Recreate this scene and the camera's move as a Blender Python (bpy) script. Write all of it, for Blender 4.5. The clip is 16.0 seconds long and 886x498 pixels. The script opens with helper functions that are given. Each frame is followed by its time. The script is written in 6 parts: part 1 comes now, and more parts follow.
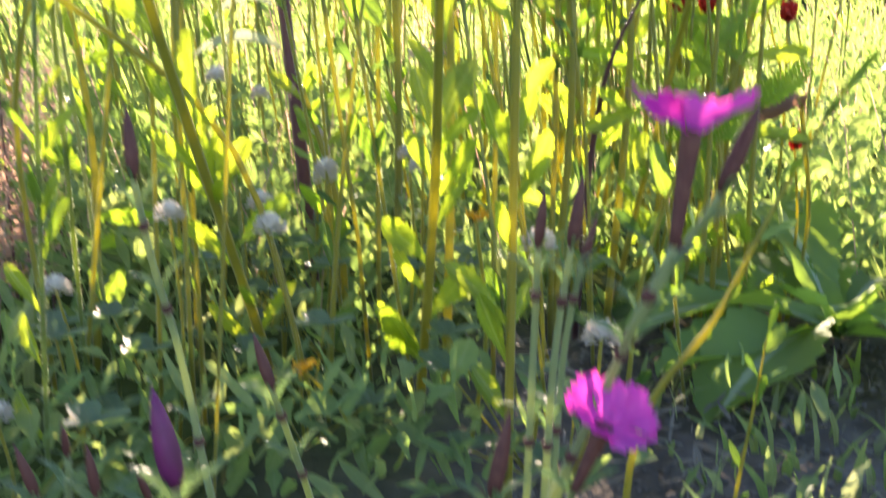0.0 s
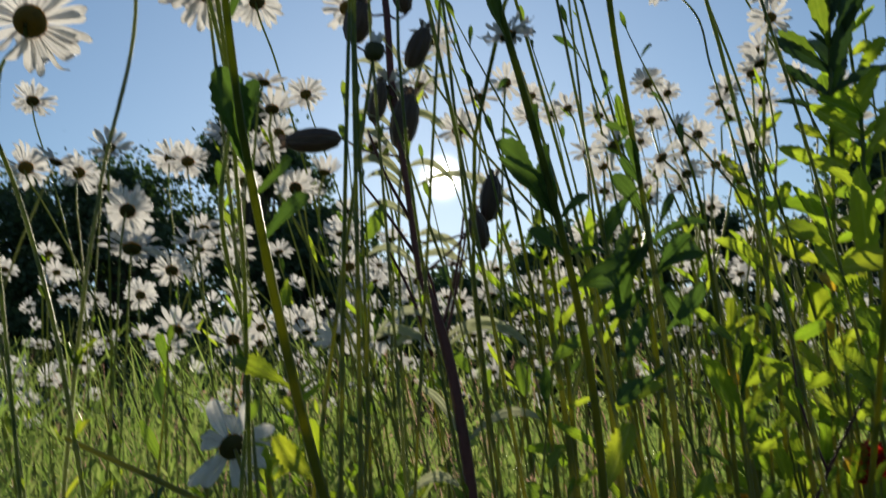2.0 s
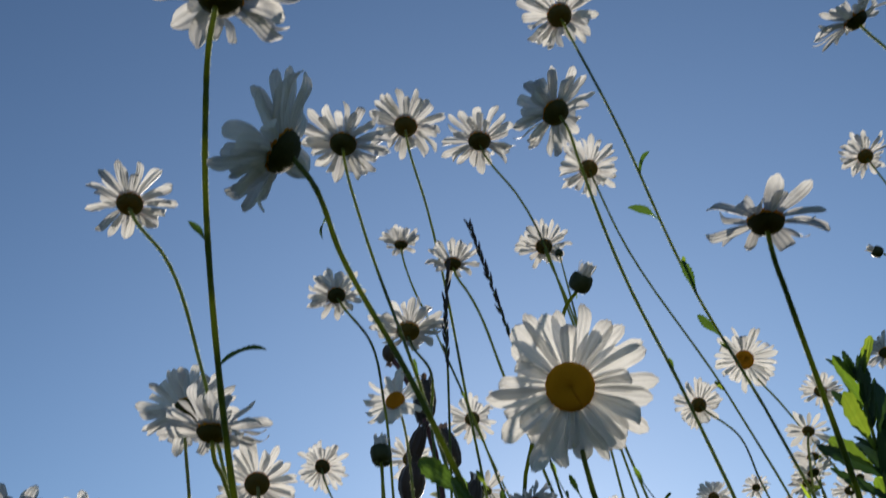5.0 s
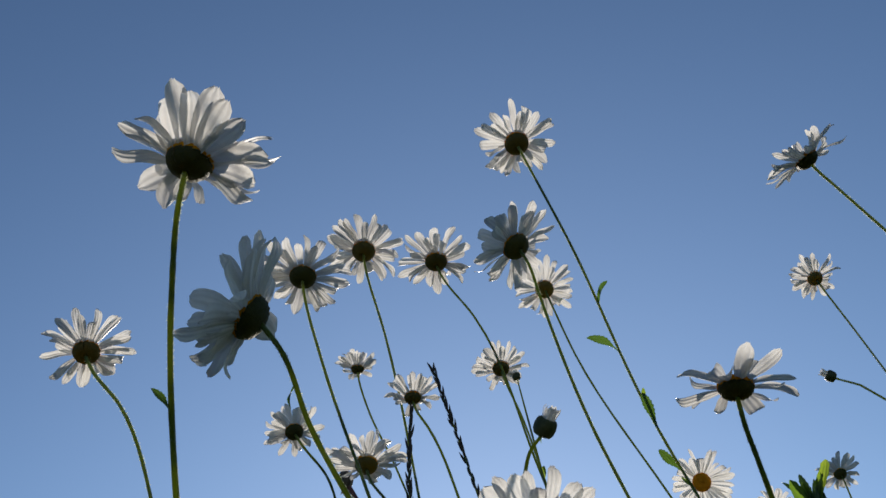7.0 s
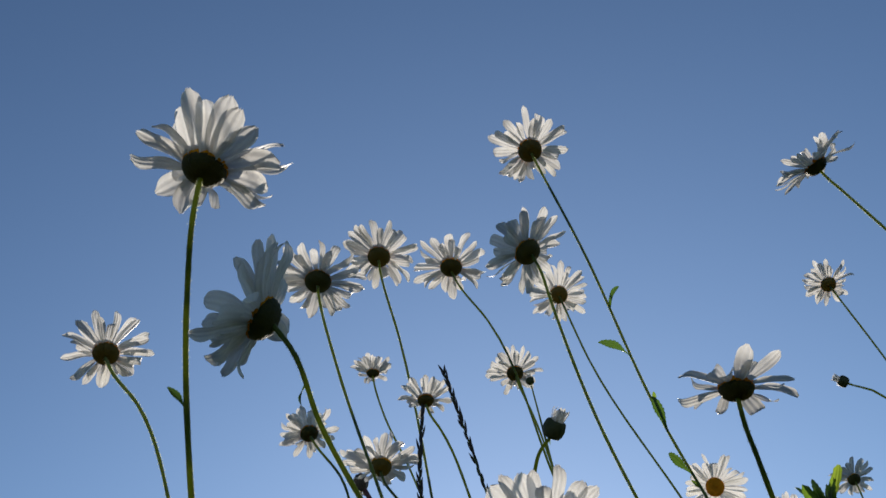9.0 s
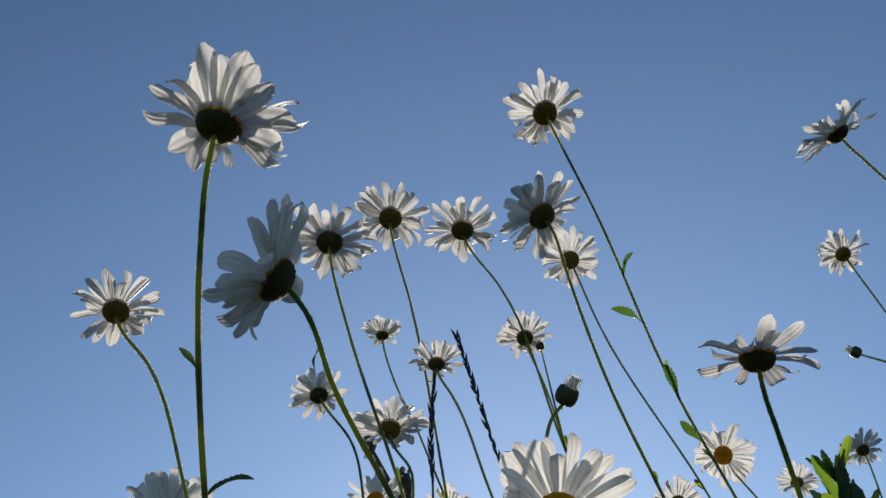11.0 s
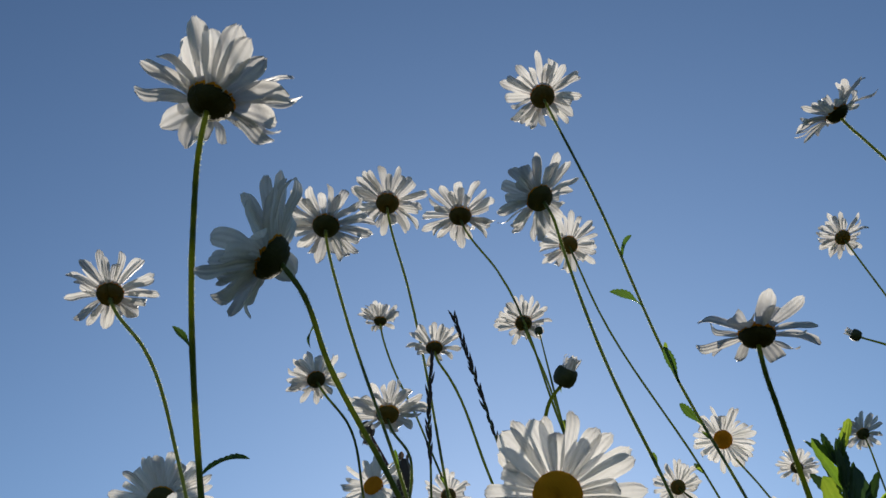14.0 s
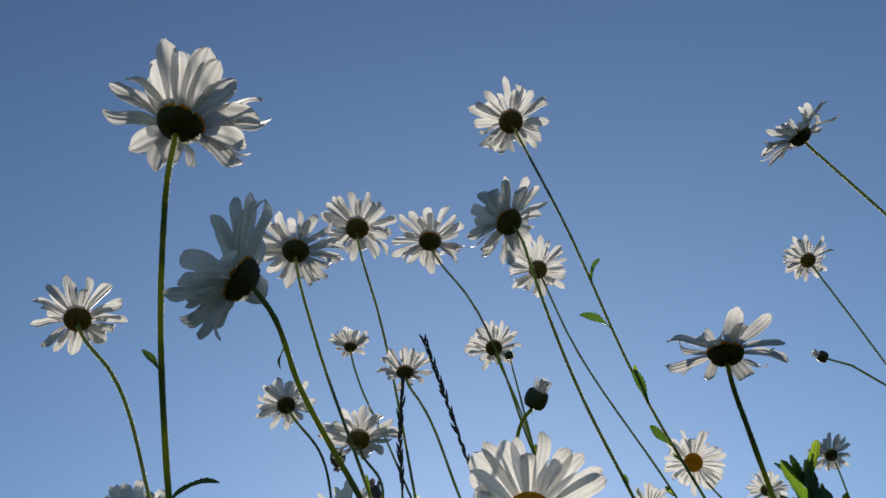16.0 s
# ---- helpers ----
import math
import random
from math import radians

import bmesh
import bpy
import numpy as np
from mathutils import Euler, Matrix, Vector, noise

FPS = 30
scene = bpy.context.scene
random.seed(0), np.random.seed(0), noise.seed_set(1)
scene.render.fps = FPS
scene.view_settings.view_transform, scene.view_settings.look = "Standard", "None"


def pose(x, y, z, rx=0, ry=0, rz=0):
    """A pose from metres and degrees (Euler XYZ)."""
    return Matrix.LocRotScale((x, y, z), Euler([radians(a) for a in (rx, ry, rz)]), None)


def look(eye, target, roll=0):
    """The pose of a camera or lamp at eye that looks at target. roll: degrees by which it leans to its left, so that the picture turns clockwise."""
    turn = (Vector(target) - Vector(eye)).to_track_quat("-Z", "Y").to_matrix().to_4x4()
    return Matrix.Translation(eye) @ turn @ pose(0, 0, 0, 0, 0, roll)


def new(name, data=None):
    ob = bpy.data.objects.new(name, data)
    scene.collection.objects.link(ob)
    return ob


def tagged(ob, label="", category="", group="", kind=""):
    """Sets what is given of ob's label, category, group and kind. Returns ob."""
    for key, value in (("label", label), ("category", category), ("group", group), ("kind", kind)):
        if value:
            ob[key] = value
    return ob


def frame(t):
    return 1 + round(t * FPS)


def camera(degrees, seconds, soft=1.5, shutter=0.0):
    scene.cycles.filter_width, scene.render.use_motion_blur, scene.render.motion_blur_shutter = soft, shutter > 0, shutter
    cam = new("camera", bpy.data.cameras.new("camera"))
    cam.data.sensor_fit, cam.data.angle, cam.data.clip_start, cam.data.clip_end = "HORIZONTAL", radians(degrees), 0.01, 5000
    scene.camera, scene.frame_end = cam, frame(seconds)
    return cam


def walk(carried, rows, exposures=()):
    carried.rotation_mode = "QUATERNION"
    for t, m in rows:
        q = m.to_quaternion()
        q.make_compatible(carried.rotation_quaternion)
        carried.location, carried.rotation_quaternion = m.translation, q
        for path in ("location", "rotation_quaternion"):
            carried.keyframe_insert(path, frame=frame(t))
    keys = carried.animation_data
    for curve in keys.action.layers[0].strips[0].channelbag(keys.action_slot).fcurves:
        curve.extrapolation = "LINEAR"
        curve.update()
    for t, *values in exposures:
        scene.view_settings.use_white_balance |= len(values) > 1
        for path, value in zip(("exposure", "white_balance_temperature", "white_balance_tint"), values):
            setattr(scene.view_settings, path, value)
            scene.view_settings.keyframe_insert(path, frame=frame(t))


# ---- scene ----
cam = camera(45.4, 16.0, 1.5, 0.5)
PATH = [
    (0.0, pose(0.0000, 0.0000, 0.2000, 77.600, 0.000, 0.000)),
    (0.5, pose(-0.0053, -0.0163, 0.2462, 82.018, 0.121, 1.948)),
    (1.0, pose(0.0007, -0.0146, 0.2618, 88.004, 1.126, 4.485)),
    (1.5, pose(0.0120, -0.0186, 0.2520, 93.962, 1.876, 7.754)),
    (2.0, pose(0.0154, -0.0216, 0.2533, 99.188, 1.842, 10.587)),
    (2.5, pose(0.0160, -0.0183, 0.2426, 103.722, 2.403, 12.872)),
    (3.0, pose(0.0259, -0.0272, 0.2367, 107.604, 2.925, 14.696)),
    (3.5, pose(0.0375, -0.0291, 0.2462, 111.071, 3.436, 16.233)),
    (4.0, pose(0.0453, -0.0466, 0.2564, 114.235, 4.112, 16.835)),
    (4.5, pose(0.0571, -0.0536, 0.2648, 117.965, 4.396, 17.804)),
    (5.0, pose(0.0703, -0.0632, 0.2719, 121.200, 6.016, 18.002)),
    (7.5, pose(0.0682, -0.0773, 0.2999, 126.274, 7.321, 15.379)),
    (8.0, pose(0.0778, -0.0782, 0.2948, 126.946, 7.091, 16.245)),
    (8.5, pose(0.0740, -0.0788, 0.2903, 127.423, 7.095, 16.544)),
    (9.0, pose(0.0747, -0.0836, 0.2897, 126.303, 6.751, 16.383)),
    (11.5, pose(0.0688, -0.0733, 0.3002, 124.184, 5.655, 16.016)),
    (12.0, pose(0.0700, -0.0654, 0.3060, 123.985, 5.441, 15.811)),
    (12.5, pose(0.0743, -0.0646, 0.3019, 123.328, 3.898, 16.208)),
    (13.0, pose(0.0701, -0.0713, 0.2973, 123.113, 4.147, 16.364)),
    (13.5, pose(0.0666, -0.0711, 0.2940, 123.018, 4.412, 16.065)),
    (14.0, pose(0.0684, -0.0714, 0.2928, 123.810, 6.038, 16.255)),
    (14.5, pose(0.0752, -0.0673, 0.2932, 124.250, 6.019, 16.805)),
    (15.0, pose(0.0750, -0.0708, 0.2954, 124.157, 5.630, 16.658)),
    (15.5, pose(0.0736, -0.0716, 0.2906, 124.792, 6.264, 16.188)),
    (16.0, pose(0.0676, -0.0710, 0.2899, 125.216, 7.295, 15.109)),
]
EXPOSURES = [(0.0, 3.4, 7300, 22), (0.5, 2.88, 6500, 17), (1.0, 1.92, 6420, 12), (1.5, 1.06, 6550, 10), (2.0, 0.42, 6650, 10), (2.6, 0.26, 6550, 12), (3.5, 0.32, 6450, 12), (5.0, 0.42, 6290, 14), (7.5, 0.47, 6240, 15), (16.0, 0.45, 6240, 14)]
walk(cam, PATH, EXPOSURES)

# ---- world and light ----
SUN = Vector((-0.173, 0.959, 0.226)).normalized()
SUN_EL, SUN_AZ = math.asin(SUN.z), math.atan2(SUN.x, SUN.y)

world = bpy.data.worlds.new("sky")
scene.world = world
world.use_nodes = True
wn, wl = world.node_tree.nodes, world.node_tree.links
wn.clear()
sky = wn.new("ShaderNodeTexSky")
sky.sky_type, sky.sun_disc = "NISHITA", False
sky.sun_elevation, sky.sun_rotation = SUN_EL, SUN_AZ % (2 * math.pi)
sky.air_density, sky.dust_density, sky.ozone_density, sky.altitude = 1.0, 0.12, 3.2, 100
bg = wn.new("ShaderNodeBackground")
bg.inputs["Strength"].default_value = 0.069
wl.new(sky.outputs[0], bg.inputs[0])
# the sun's own disc with its narrow glare in the sky
coord = wn.new("ShaderNodeTexCoord")
dot = wn.new("ShaderNodeVectorMath")
dot.operation = "DOT_PRODUCT"
dot.inputs[1].default_value = SUN
wl.new(coord.outputs["Generated"], dot.inputs[0])


def lobe(power, strength):
    """Glare that falls off with the angle from the sun."""
    p = wn.new("ShaderNodeMath")
    p.operation = "POWER"
    clamp = wn.new("ShaderNodeMath")
    clamp.operation = "MAXIMUM"
    clamp.inputs[1].default_value = 0.0
    wl.new(dot.outputs["Value"], clamp.inputs[0])
    wl.new(clamp.outputs[0], p.inputs[0])
    p.inputs[1].default_value = power
    k = wn.new("ShaderNodeMath")
    k.operation = "MULTIPLY"
    wl.new(p.outputs[0], k.inputs[0])
    k.inputs[1].default_value = strength
    return k.outputs[0]


glare = wn.new("ShaderNodeMath")
wl.new(lobe(17000, 9.0), glare.inputs[0])
halo = wn.new("ShaderNodeMath")
wl.new(lobe(400, 0.03), halo.inputs[0])
wl.new(lobe(40, 0.008), halo.inputs[1])
wl.new(halo.outputs[0], glare.inputs[1])
disc_bg = wn.new("ShaderNodeBackground")
disc_bg.inputs["Color"].default_value = (1.0, 0.95, 0.86, 1)
wl.new(glare.outputs[0], disc_bg.inputs["Strength"])
add = wn.new("ShaderNodeAddShader")
wl.new(bg.outputs[0], add.inputs[0])
wl.new(disc_bg.outputs[0], add.inputs[1])
# the broad blue brightening of clear air on the sun's side
air_bg = wn.new("ShaderNodeBackground")
air_bg.inputs["Color"].default_value = (0.54, 0.75, 1.0, 1)
wl.new(lobe(8.5, 0.15), air_bg.inputs["Strength"])
add_air = wn.new("ShaderNodeAddShader")
wl.new(add.outputs[0], add_air.inputs[0])
wl.new(air_bg.outputs[0], add_air.inputs[1])
wout = wn.new("ShaderNodeOutputWorld")
wl.new(add_air.outputs[0], wout.inputs[0])

sun = new("sun", bpy.data.lights.new("sun", "SUN"))
sun.data.energy, sun.data.angle, sun.data.color = 4.2, radians(0.53), (1.0, 0.90, 0.72)
sun.matrix_world = look(SUN * 50, (0, 0, 0))


# ---- materials ----
def material(name):
    m = bpy.data.materials.new(name)
    m.use_nodes = True
    m.node_tree.nodes.clear()
    return m, m.node_tree.nodes, m.node_tree.links


def mixed_colour(n, l, fac, colours):
    ramp = n.new("ShaderNodeValToRGB")
    el = ramp.color_ramp.elements
    while len(el) < len(colours):
        el.new(0.5)
    for i, c in enumerate(colours):
        el[i].position = i / (len(colours) - 1)
        el[i].color = (*c, 1)
    l.new(fac, ramp.inputs[0])
    return ramp.outputs[0]


def noise_node(n, l, scale, detail=3.0, coords="Object"):
    tc = n.new("ShaderNodeTexCoord")
    t = n.new("ShaderNodeTexNoise")
    t.inputs["Scale"].default_value, t.inputs["Detail"].default_value = scale, detail
    l.new(tc.outputs[coords], t.inputs["Vector"])
    return t.outputs["Fac"]


def math_node(n, l, op, a, b):
    m = n.new("ShaderNodeMath")
    m.operation = op
    for i, v in enumerate((a, b)):
        if isinstance(v, (int, float)):
            m.inputs[i].default_value = v
        else:
            l.new(v, m.inputs[i])
    return m.outputs[0]


def vein_height(n, l, ribs):
    """Fine ribs that run along a leaf or petal, from its own u, v."""
    uv = n.new("ShaderNodeUVMap")
    sep = n.new("ShaderNodeSeparateXYZ")
    l.new(uv.outputs[0], sep.inputs[0])
    wave = math_node(n, l, "SINE", math_node(n, l, "MULTIPLY", sep.outputs["X"], ribs * 2 * math.pi), 0)
    return wave


def blend(n, l, fac, a, colour):
    mix = n.new("ShaderNodeMixRGB")
    l.new(fac, mix.inputs[0])
    l.new(a, mix.inputs[1])
    mix.inputs[2].default_value = (*colour, 1)
    return mix.outputs[0]


def thin_plant(name, colours, through_colours, translucent=0.5, rough=0.5, scale=60.0, ribs=5, relief=0.35, spec=0.35, spread="object", midrib=None, foot=None, down=0.0):
    """A thin leaf or petal: some light comes back, some shines through."""
    m, n, l = material(name)
    grain = noise_node(n, l, scale, 4)
    if spread == "island":
        pick = n.new("ShaderNodeNewGeometry").outputs["Random Per Island"]
    else:
        pick = n.new("ShaderNodeObjectInfo").outputs["Random"]
    fac = math_node(n, l, "ADD", math_node(n, l, "MULTIPLY", grain, 0.5), math_node(n, l, "MULTIPLY", pick, 0.55))
    fac = math_node(n, l, "SUBTRACT", fac, 0.03)
    front = mixed_colour(n, l, fac, colours)
    back = mixed_colour(n, l, fac, through_colours)
    wave = vein_height(n, l, ribs)
    uvs = n.new("ShaderNodeSeparateXYZ")
    l.new(n.new("ShaderNodeUVMap").outputs[0], uvs.inputs[0])
    if midrib:
        # a pale rib down the middle
        off = math_node(n, l, "ABSOLUTE", math_node(n, l, "SUBTRACT", uvs.outputs["X"], 0.5), 0)
        front = blend(n, l, math_node(n, l, "MULTIPLY", math_node(n, l, "LESS_THAN", off, 0.045), 0.75), front, midrib)
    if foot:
        # straw-coloured and reddish towards the foot, brightened there to stand in for backlight
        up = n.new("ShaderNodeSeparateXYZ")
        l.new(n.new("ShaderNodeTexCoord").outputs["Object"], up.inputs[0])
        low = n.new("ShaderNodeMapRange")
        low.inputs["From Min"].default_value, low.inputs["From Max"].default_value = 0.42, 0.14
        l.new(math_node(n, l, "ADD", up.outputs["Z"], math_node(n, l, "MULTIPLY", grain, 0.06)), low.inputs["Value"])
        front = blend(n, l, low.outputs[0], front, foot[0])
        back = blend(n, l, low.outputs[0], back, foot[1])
    bump = n.new("ShaderNodeBump")
    bump.inputs["Strength"].default_value, bump.inputs["Distance"].default_value = relief, 0.0006
    l.new(math_node(n, l, "ADD", wave, math_node(n, l, "MULTIPLY", grain, 1.5)), bump.inputs["Height"])
    p = n.new("ShaderNodeBsdfPrincipled")
    p.inputs["Roughness"].default_value = rough
    p.inputs["Specular IOR Level"].default_value = spec
    # fine downy hairs
    p.inputs["Sheen Weight"].default_value, p.inputs["Sheen Roughness"].default_value = down, 0.35
    l.new(front, p.inputs["Base Color"])
    l.new(bump.outputs[0], p.inputs["Normal"])
    t = n.new("ShaderNodeBsdfTranslucent")
    shade = n.new("ShaderNodeMixRGB")
    shade.blend_type = "MULTIPLY"
    l.new(math_node(n, l, "MULTIPLY", math_node(n, l, "ADD", wave, 1.0), 0.06), shade.inputs[0])
    l.new(back, shade.inputs[1])
    shade.inputs[2].default_value = (0.3, 0.3, 0.3, 1)
    l.new(shade.outputs[0], t.inputs[0])
    l.new(bump.outputs[0], t.inputs["Normal"])
    mix = n.new("ShaderNodeMixShader")
    mix.inputs[0].default_value = translucent
    l.new(p.outputs[0], mix.inputs[1])
    l.new(t.outputs[0], mix.inputs[2])
    o = n.new("ShaderNodeOutputMaterial")
    l.new(mix.outputs[0], o.inputs[0])
    return m


def solid(name, colours, rough=0.6, scale=80.0, relief=0.3, depth=0.0008, spec=0.35, detail=5.0, coords="Object"):
    m, n, l = material(name)
    fine = noise_node(n, l, scale, detail, coords)
    broad = noise_node(n, l, scale * 0.13, 3, coords)
    fac = math_node(n, l, "ADD", math_node(n, l, "MULTIPLY", fine, 0.6), math_node(n, l, "MULTIPLY", broad, 0.5))
    p = n.new("ShaderNodeBsdfPrincipled")
    l.new(mixed_colour(n, l, math_node(n, l, "SUBTRACT", math_node(n, l, "MULTIPLY", fac, 1.6), 0.38), colours), p.inputs["Base Color"])
    p.inputs["Roughness"].default_value = rough
    p.inputs["Specular IOR Level"].default_value = spec
    bump = n.new("ShaderNodeBump")
    bump.inputs["Strength"].default_value, bump.inputs["Distance"].default_value = relief, depth
    l.new(fine, bump.inputs["Height"])
    l.new(bump.outputs[0], p.inputs["Normal"])
    o = n.new("ShaderNodeOutputMaterial")
    l.new(p.outputs[0], o.inputs[0])
    return m


PETAL = thin_plant("white_petal", [(0.78, 0.78, 0.78), (0.88, 0.88, 0.87)], [(0.66, 0.655, 0.64), (0.87, 0.86, 0.84)], 0.46, 0.5, 14, 3, 0.35, 0.22)
DISC = thin_plant("yellow_disc", [(0.62, 0.17, 0.004), (0.85, 0.34, 0.008), (0.95, 0.50, 0.016)], [(0.80, 0.42, 0.01), (0.92, 0.58, 0.02)], 0.34, 0.7, 70, 1, 0.9, 0.2)
BRACT = thin_plant("dark_green_bract", [(0.018, 0.024, 0.007), (0.048, 0.054, 0.016), (0.085, 0.085, 0.03)], [(0.04, 0.06, 0.008), (0.12, 0.15, 0.015), (0.30, 0.33, 0.03)], 0.24, 0.6, 30, 1, 0.8, 0.25)
BUD_CUP = solid("dark_bud_cup", [(0.018, 0.024, 0.007), (0.045, 0.052, 0.016), (0.08, 0.08, 0.03)], 0.6, 300, 0.8, 0.0008)
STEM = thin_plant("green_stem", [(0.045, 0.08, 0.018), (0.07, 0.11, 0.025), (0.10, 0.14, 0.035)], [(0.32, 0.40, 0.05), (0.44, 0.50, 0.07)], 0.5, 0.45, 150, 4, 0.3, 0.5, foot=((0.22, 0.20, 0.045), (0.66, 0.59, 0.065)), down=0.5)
PALE_STEM = thin_plant("pale_stem", [(0.09, 0.13, 0.04), (0.14, 0.17, 0.06), (0.20, 0.20, 0.09)], [(0.36, 0.46, 0.10), (0.54, 0.56, 0.22)], 0.46, 0.5, 150, 4, 0.3, 0.4)
STALK = thin_plant("meadow_stalk", [(0.07, 0.12, 0.03), (0.12, 0.17, 0.05), (0.19, 0.20, 0.09)], [(0.20, 0.38, 0.06), (0.32, 0.46, 0.09), (0.50, 0.52, 0.22)], 0.50, 0.5, 150, 4, 0.3, 0.4, "island")
RED_STEM = thin_plant("red_brown_stem", [(0.05, 0.016, 0.02), (0.10, 0.03, 0.035), (0.15, 0.06, 0.05)], [(0.26, 0.09, 0.08), (0.36, 0.16, 0.10)], 0.12, 0.5, 200, 4, 0.3, 0.4, down=0.35)
LEAF = thin_plant("green_leaf", [(0.06, 0.11, 0.02), (0.09, 0.15, 0.03), (0.13, 0.19, 0.045)], [(0.20, 0.42, 0.02), (0.38, 0.56, 0.03), (0.58, 0.66, 0.05)], 0.62, 0.42, 9, 3, 0.3, 0.45, midrib=(0.22, 0.28, 0.10))
STEM_LEAF = thin_plant("stem_leaf", [(0.035, 0.075, 0.015), (0.06, 0.11, 0.022), (0.09, 0.14, 0.03)], [(0.12, 0.25, 0.02), (0.24, 0.38, 0.03), (0.40, 0.50, 0.04)], 0.5, 0.42, 9, 3, 0.3, 0.45, midrib=(0.20, 0.26, 0.09))
YELLOW_LEAF = thin_plant("yellow_green_leaf", [(0.09, 0.15, 0.025), (0.13, 0.19, 0.035)], [(0.24, 0.42, 0.02), (0.44, 0.56, 0.03), (0.62, 0.66, 0.04)], 0.56, 0.42, 9, 3, 0.3, 0.45, midrib=(0.28, 0.30, 0.10))
DARK_LEAF = thin_plant("dark_leaf", [(0.03, 0.07, 0.02), (0.06, 0.11, 0.03)], [(0.10, 0.22, 0.03), (0.18, 0.32, 0.04)], 0.35, 0.45, 90, 3, 0.5, 0.4)
BLUE_LEAF = thin_plant("grey_green_leaf", [(0.07, 0.12, 0.06), (0.11, 0.17, 0.09)], [(0.20, 0.36, 0.10), (0.30, 0.44, 0.14)], 0.4, 0.45, 90, 3, 0.5, 0.4)
GRASS = thin_plant("grass_blade", [(0.09, 0.14, 0.04), (0.15, 0.19, 0.07), (0.24, 0.23, 0.14)], [(0.22, 0.40, 0.08), (0.36, 0.48, 0.12), (0.54, 0.53, 0.28)], 0.56, 0.4, 40, 2, 0.2, 0.5, "island")
HERB = thin_plant("herb_leaf", [(0.12, 0.19, 0.07), (0.16, 0.23, 0.09), (0.23, 0.27, 0.13)], [(0.19, 0.35, 0.07), (0.34, 0.47, 0.10), (0.58, 0.61, 0.18)], 0.52, 0.62, 170, 1, 0.3, 0.25, "island", midrib=(0.24, 0.28, 0.14))
TREE_LEAF = thin_plant("tree_leaf", [(0.04, 0.07, 0.03), (0.065, 0.10, 0.045), (0.09, 0.13, 0.06)], [(0.06, 0.13, 0.02), (0.10, 0.19, 0.03)], 0.25, 0.5, 2, 3, 0.3, 0.4, "island")
ROSETTE_LEAF = thin_plant("rosette_leaf", [(0.10, 0.18, 0.05), (0.14, 0.23, 0.065), (0.19, 0.26, 0.08)], [(0.24, 0.44, 0.04), (0.38, 0.54, 0.06)], 0.46, 0.65, 40, 1, 0.3, 0.2, midrib=(0.50, 0.55, 0.36))
DARK_SPOON = thin_plant("dark_herb_leaf", [(0.02, 0.05, 0.018), (0.04, 0.08, 0.03)], [(0.05, 0.12, 0.02), (0.10, 0.20, 0.03)], 0.16, 0.5, 20, 3, 0.3, 0.35)
BARK = solid("bark", [(0.04, 0.03, 0.02), (0.10, 0.08, 0.06), (0.16, 0.13, 0.10)], 0.85, 12, 0.8, 0.02)


def meadow_floor():
    """Grey crumbly soil where the ground lies open, moss and old thatch elsewhere."""
    m, n, l = material("meadow_floor")
    fine, broad = noise_node(n, l, 60, 5), noise_node(n, l, 7, 4)
    fac = math_node(n, l, "SUBTRACT", math_node(n, l, "MULTIPLY", math_node(n, l, "ADD", math_node(n, l, "MULTIPLY", fine, 0.6), math_node(n, l, "MULTIPLY", broad, 0.5)), 1.6), 0.38)
    earth = mixed_colour(n, l, fac, [(0.055, 0.046, 0.038), (0.12, 0.10, 0.085), (0.24, 0.21, 0.18)])
    thatch = mixed_colour(n, l, fac, [(0.025, 0.035, 0.012), (0.05, 0.065, 0.02), (0.10, 0.10, 0.04)])
    tc = n.new("ShaderNodeTexCoord")
    gap = n.new("ShaderNodeVectorMath")
    gap.operation = "DISTANCE"
    gap.inputs[1].default_value = (0.26, 0.46, 0)
    l.new(tc.outputs["Object"], gap.inputs[0])
    edge = math_node(n, l, "ADD", gap.outputs["Value"], math_node(n, l, "MULTIPLY", broad, 0.3))
    ramp = n.new("ShaderNodeMapRange")
    ramp.inputs["From Min"].default_value, ramp.inputs["From Max"].default_value = 0.38, 0.50
    l.new(edge, ramp.inputs["Value"])
    mix = n.new("ShaderNodeMixRGB")
    l.new(ramp.outputs[0], mix.inputs[0])
    l.new(earth, mix.inputs[1])
    l.new(thatch, mix.inputs[2])
    p = n.new("ShaderNodeBsdfPrincipled")
    l.new(mix.outputs[0], p.inputs["Base Color"])
    p.inputs["Roughness"].default_value, p.inputs["Specular IOR Level"].default_value = 1.0, 0.0
    bump = n.new("ShaderNodeBump")
    bump.inputs["Strength"].default_value, bump.inputs["Distance"].default_value = 0.9, 0.01
    l.new(fine, bump.inputs["Height"])
    l.new(bump.outputs[0], p.inputs["Normal"])
    o = n.new("ShaderNodeOutputMaterial")
    l.new(p.outputs[0], o.inputs[0])
    return m


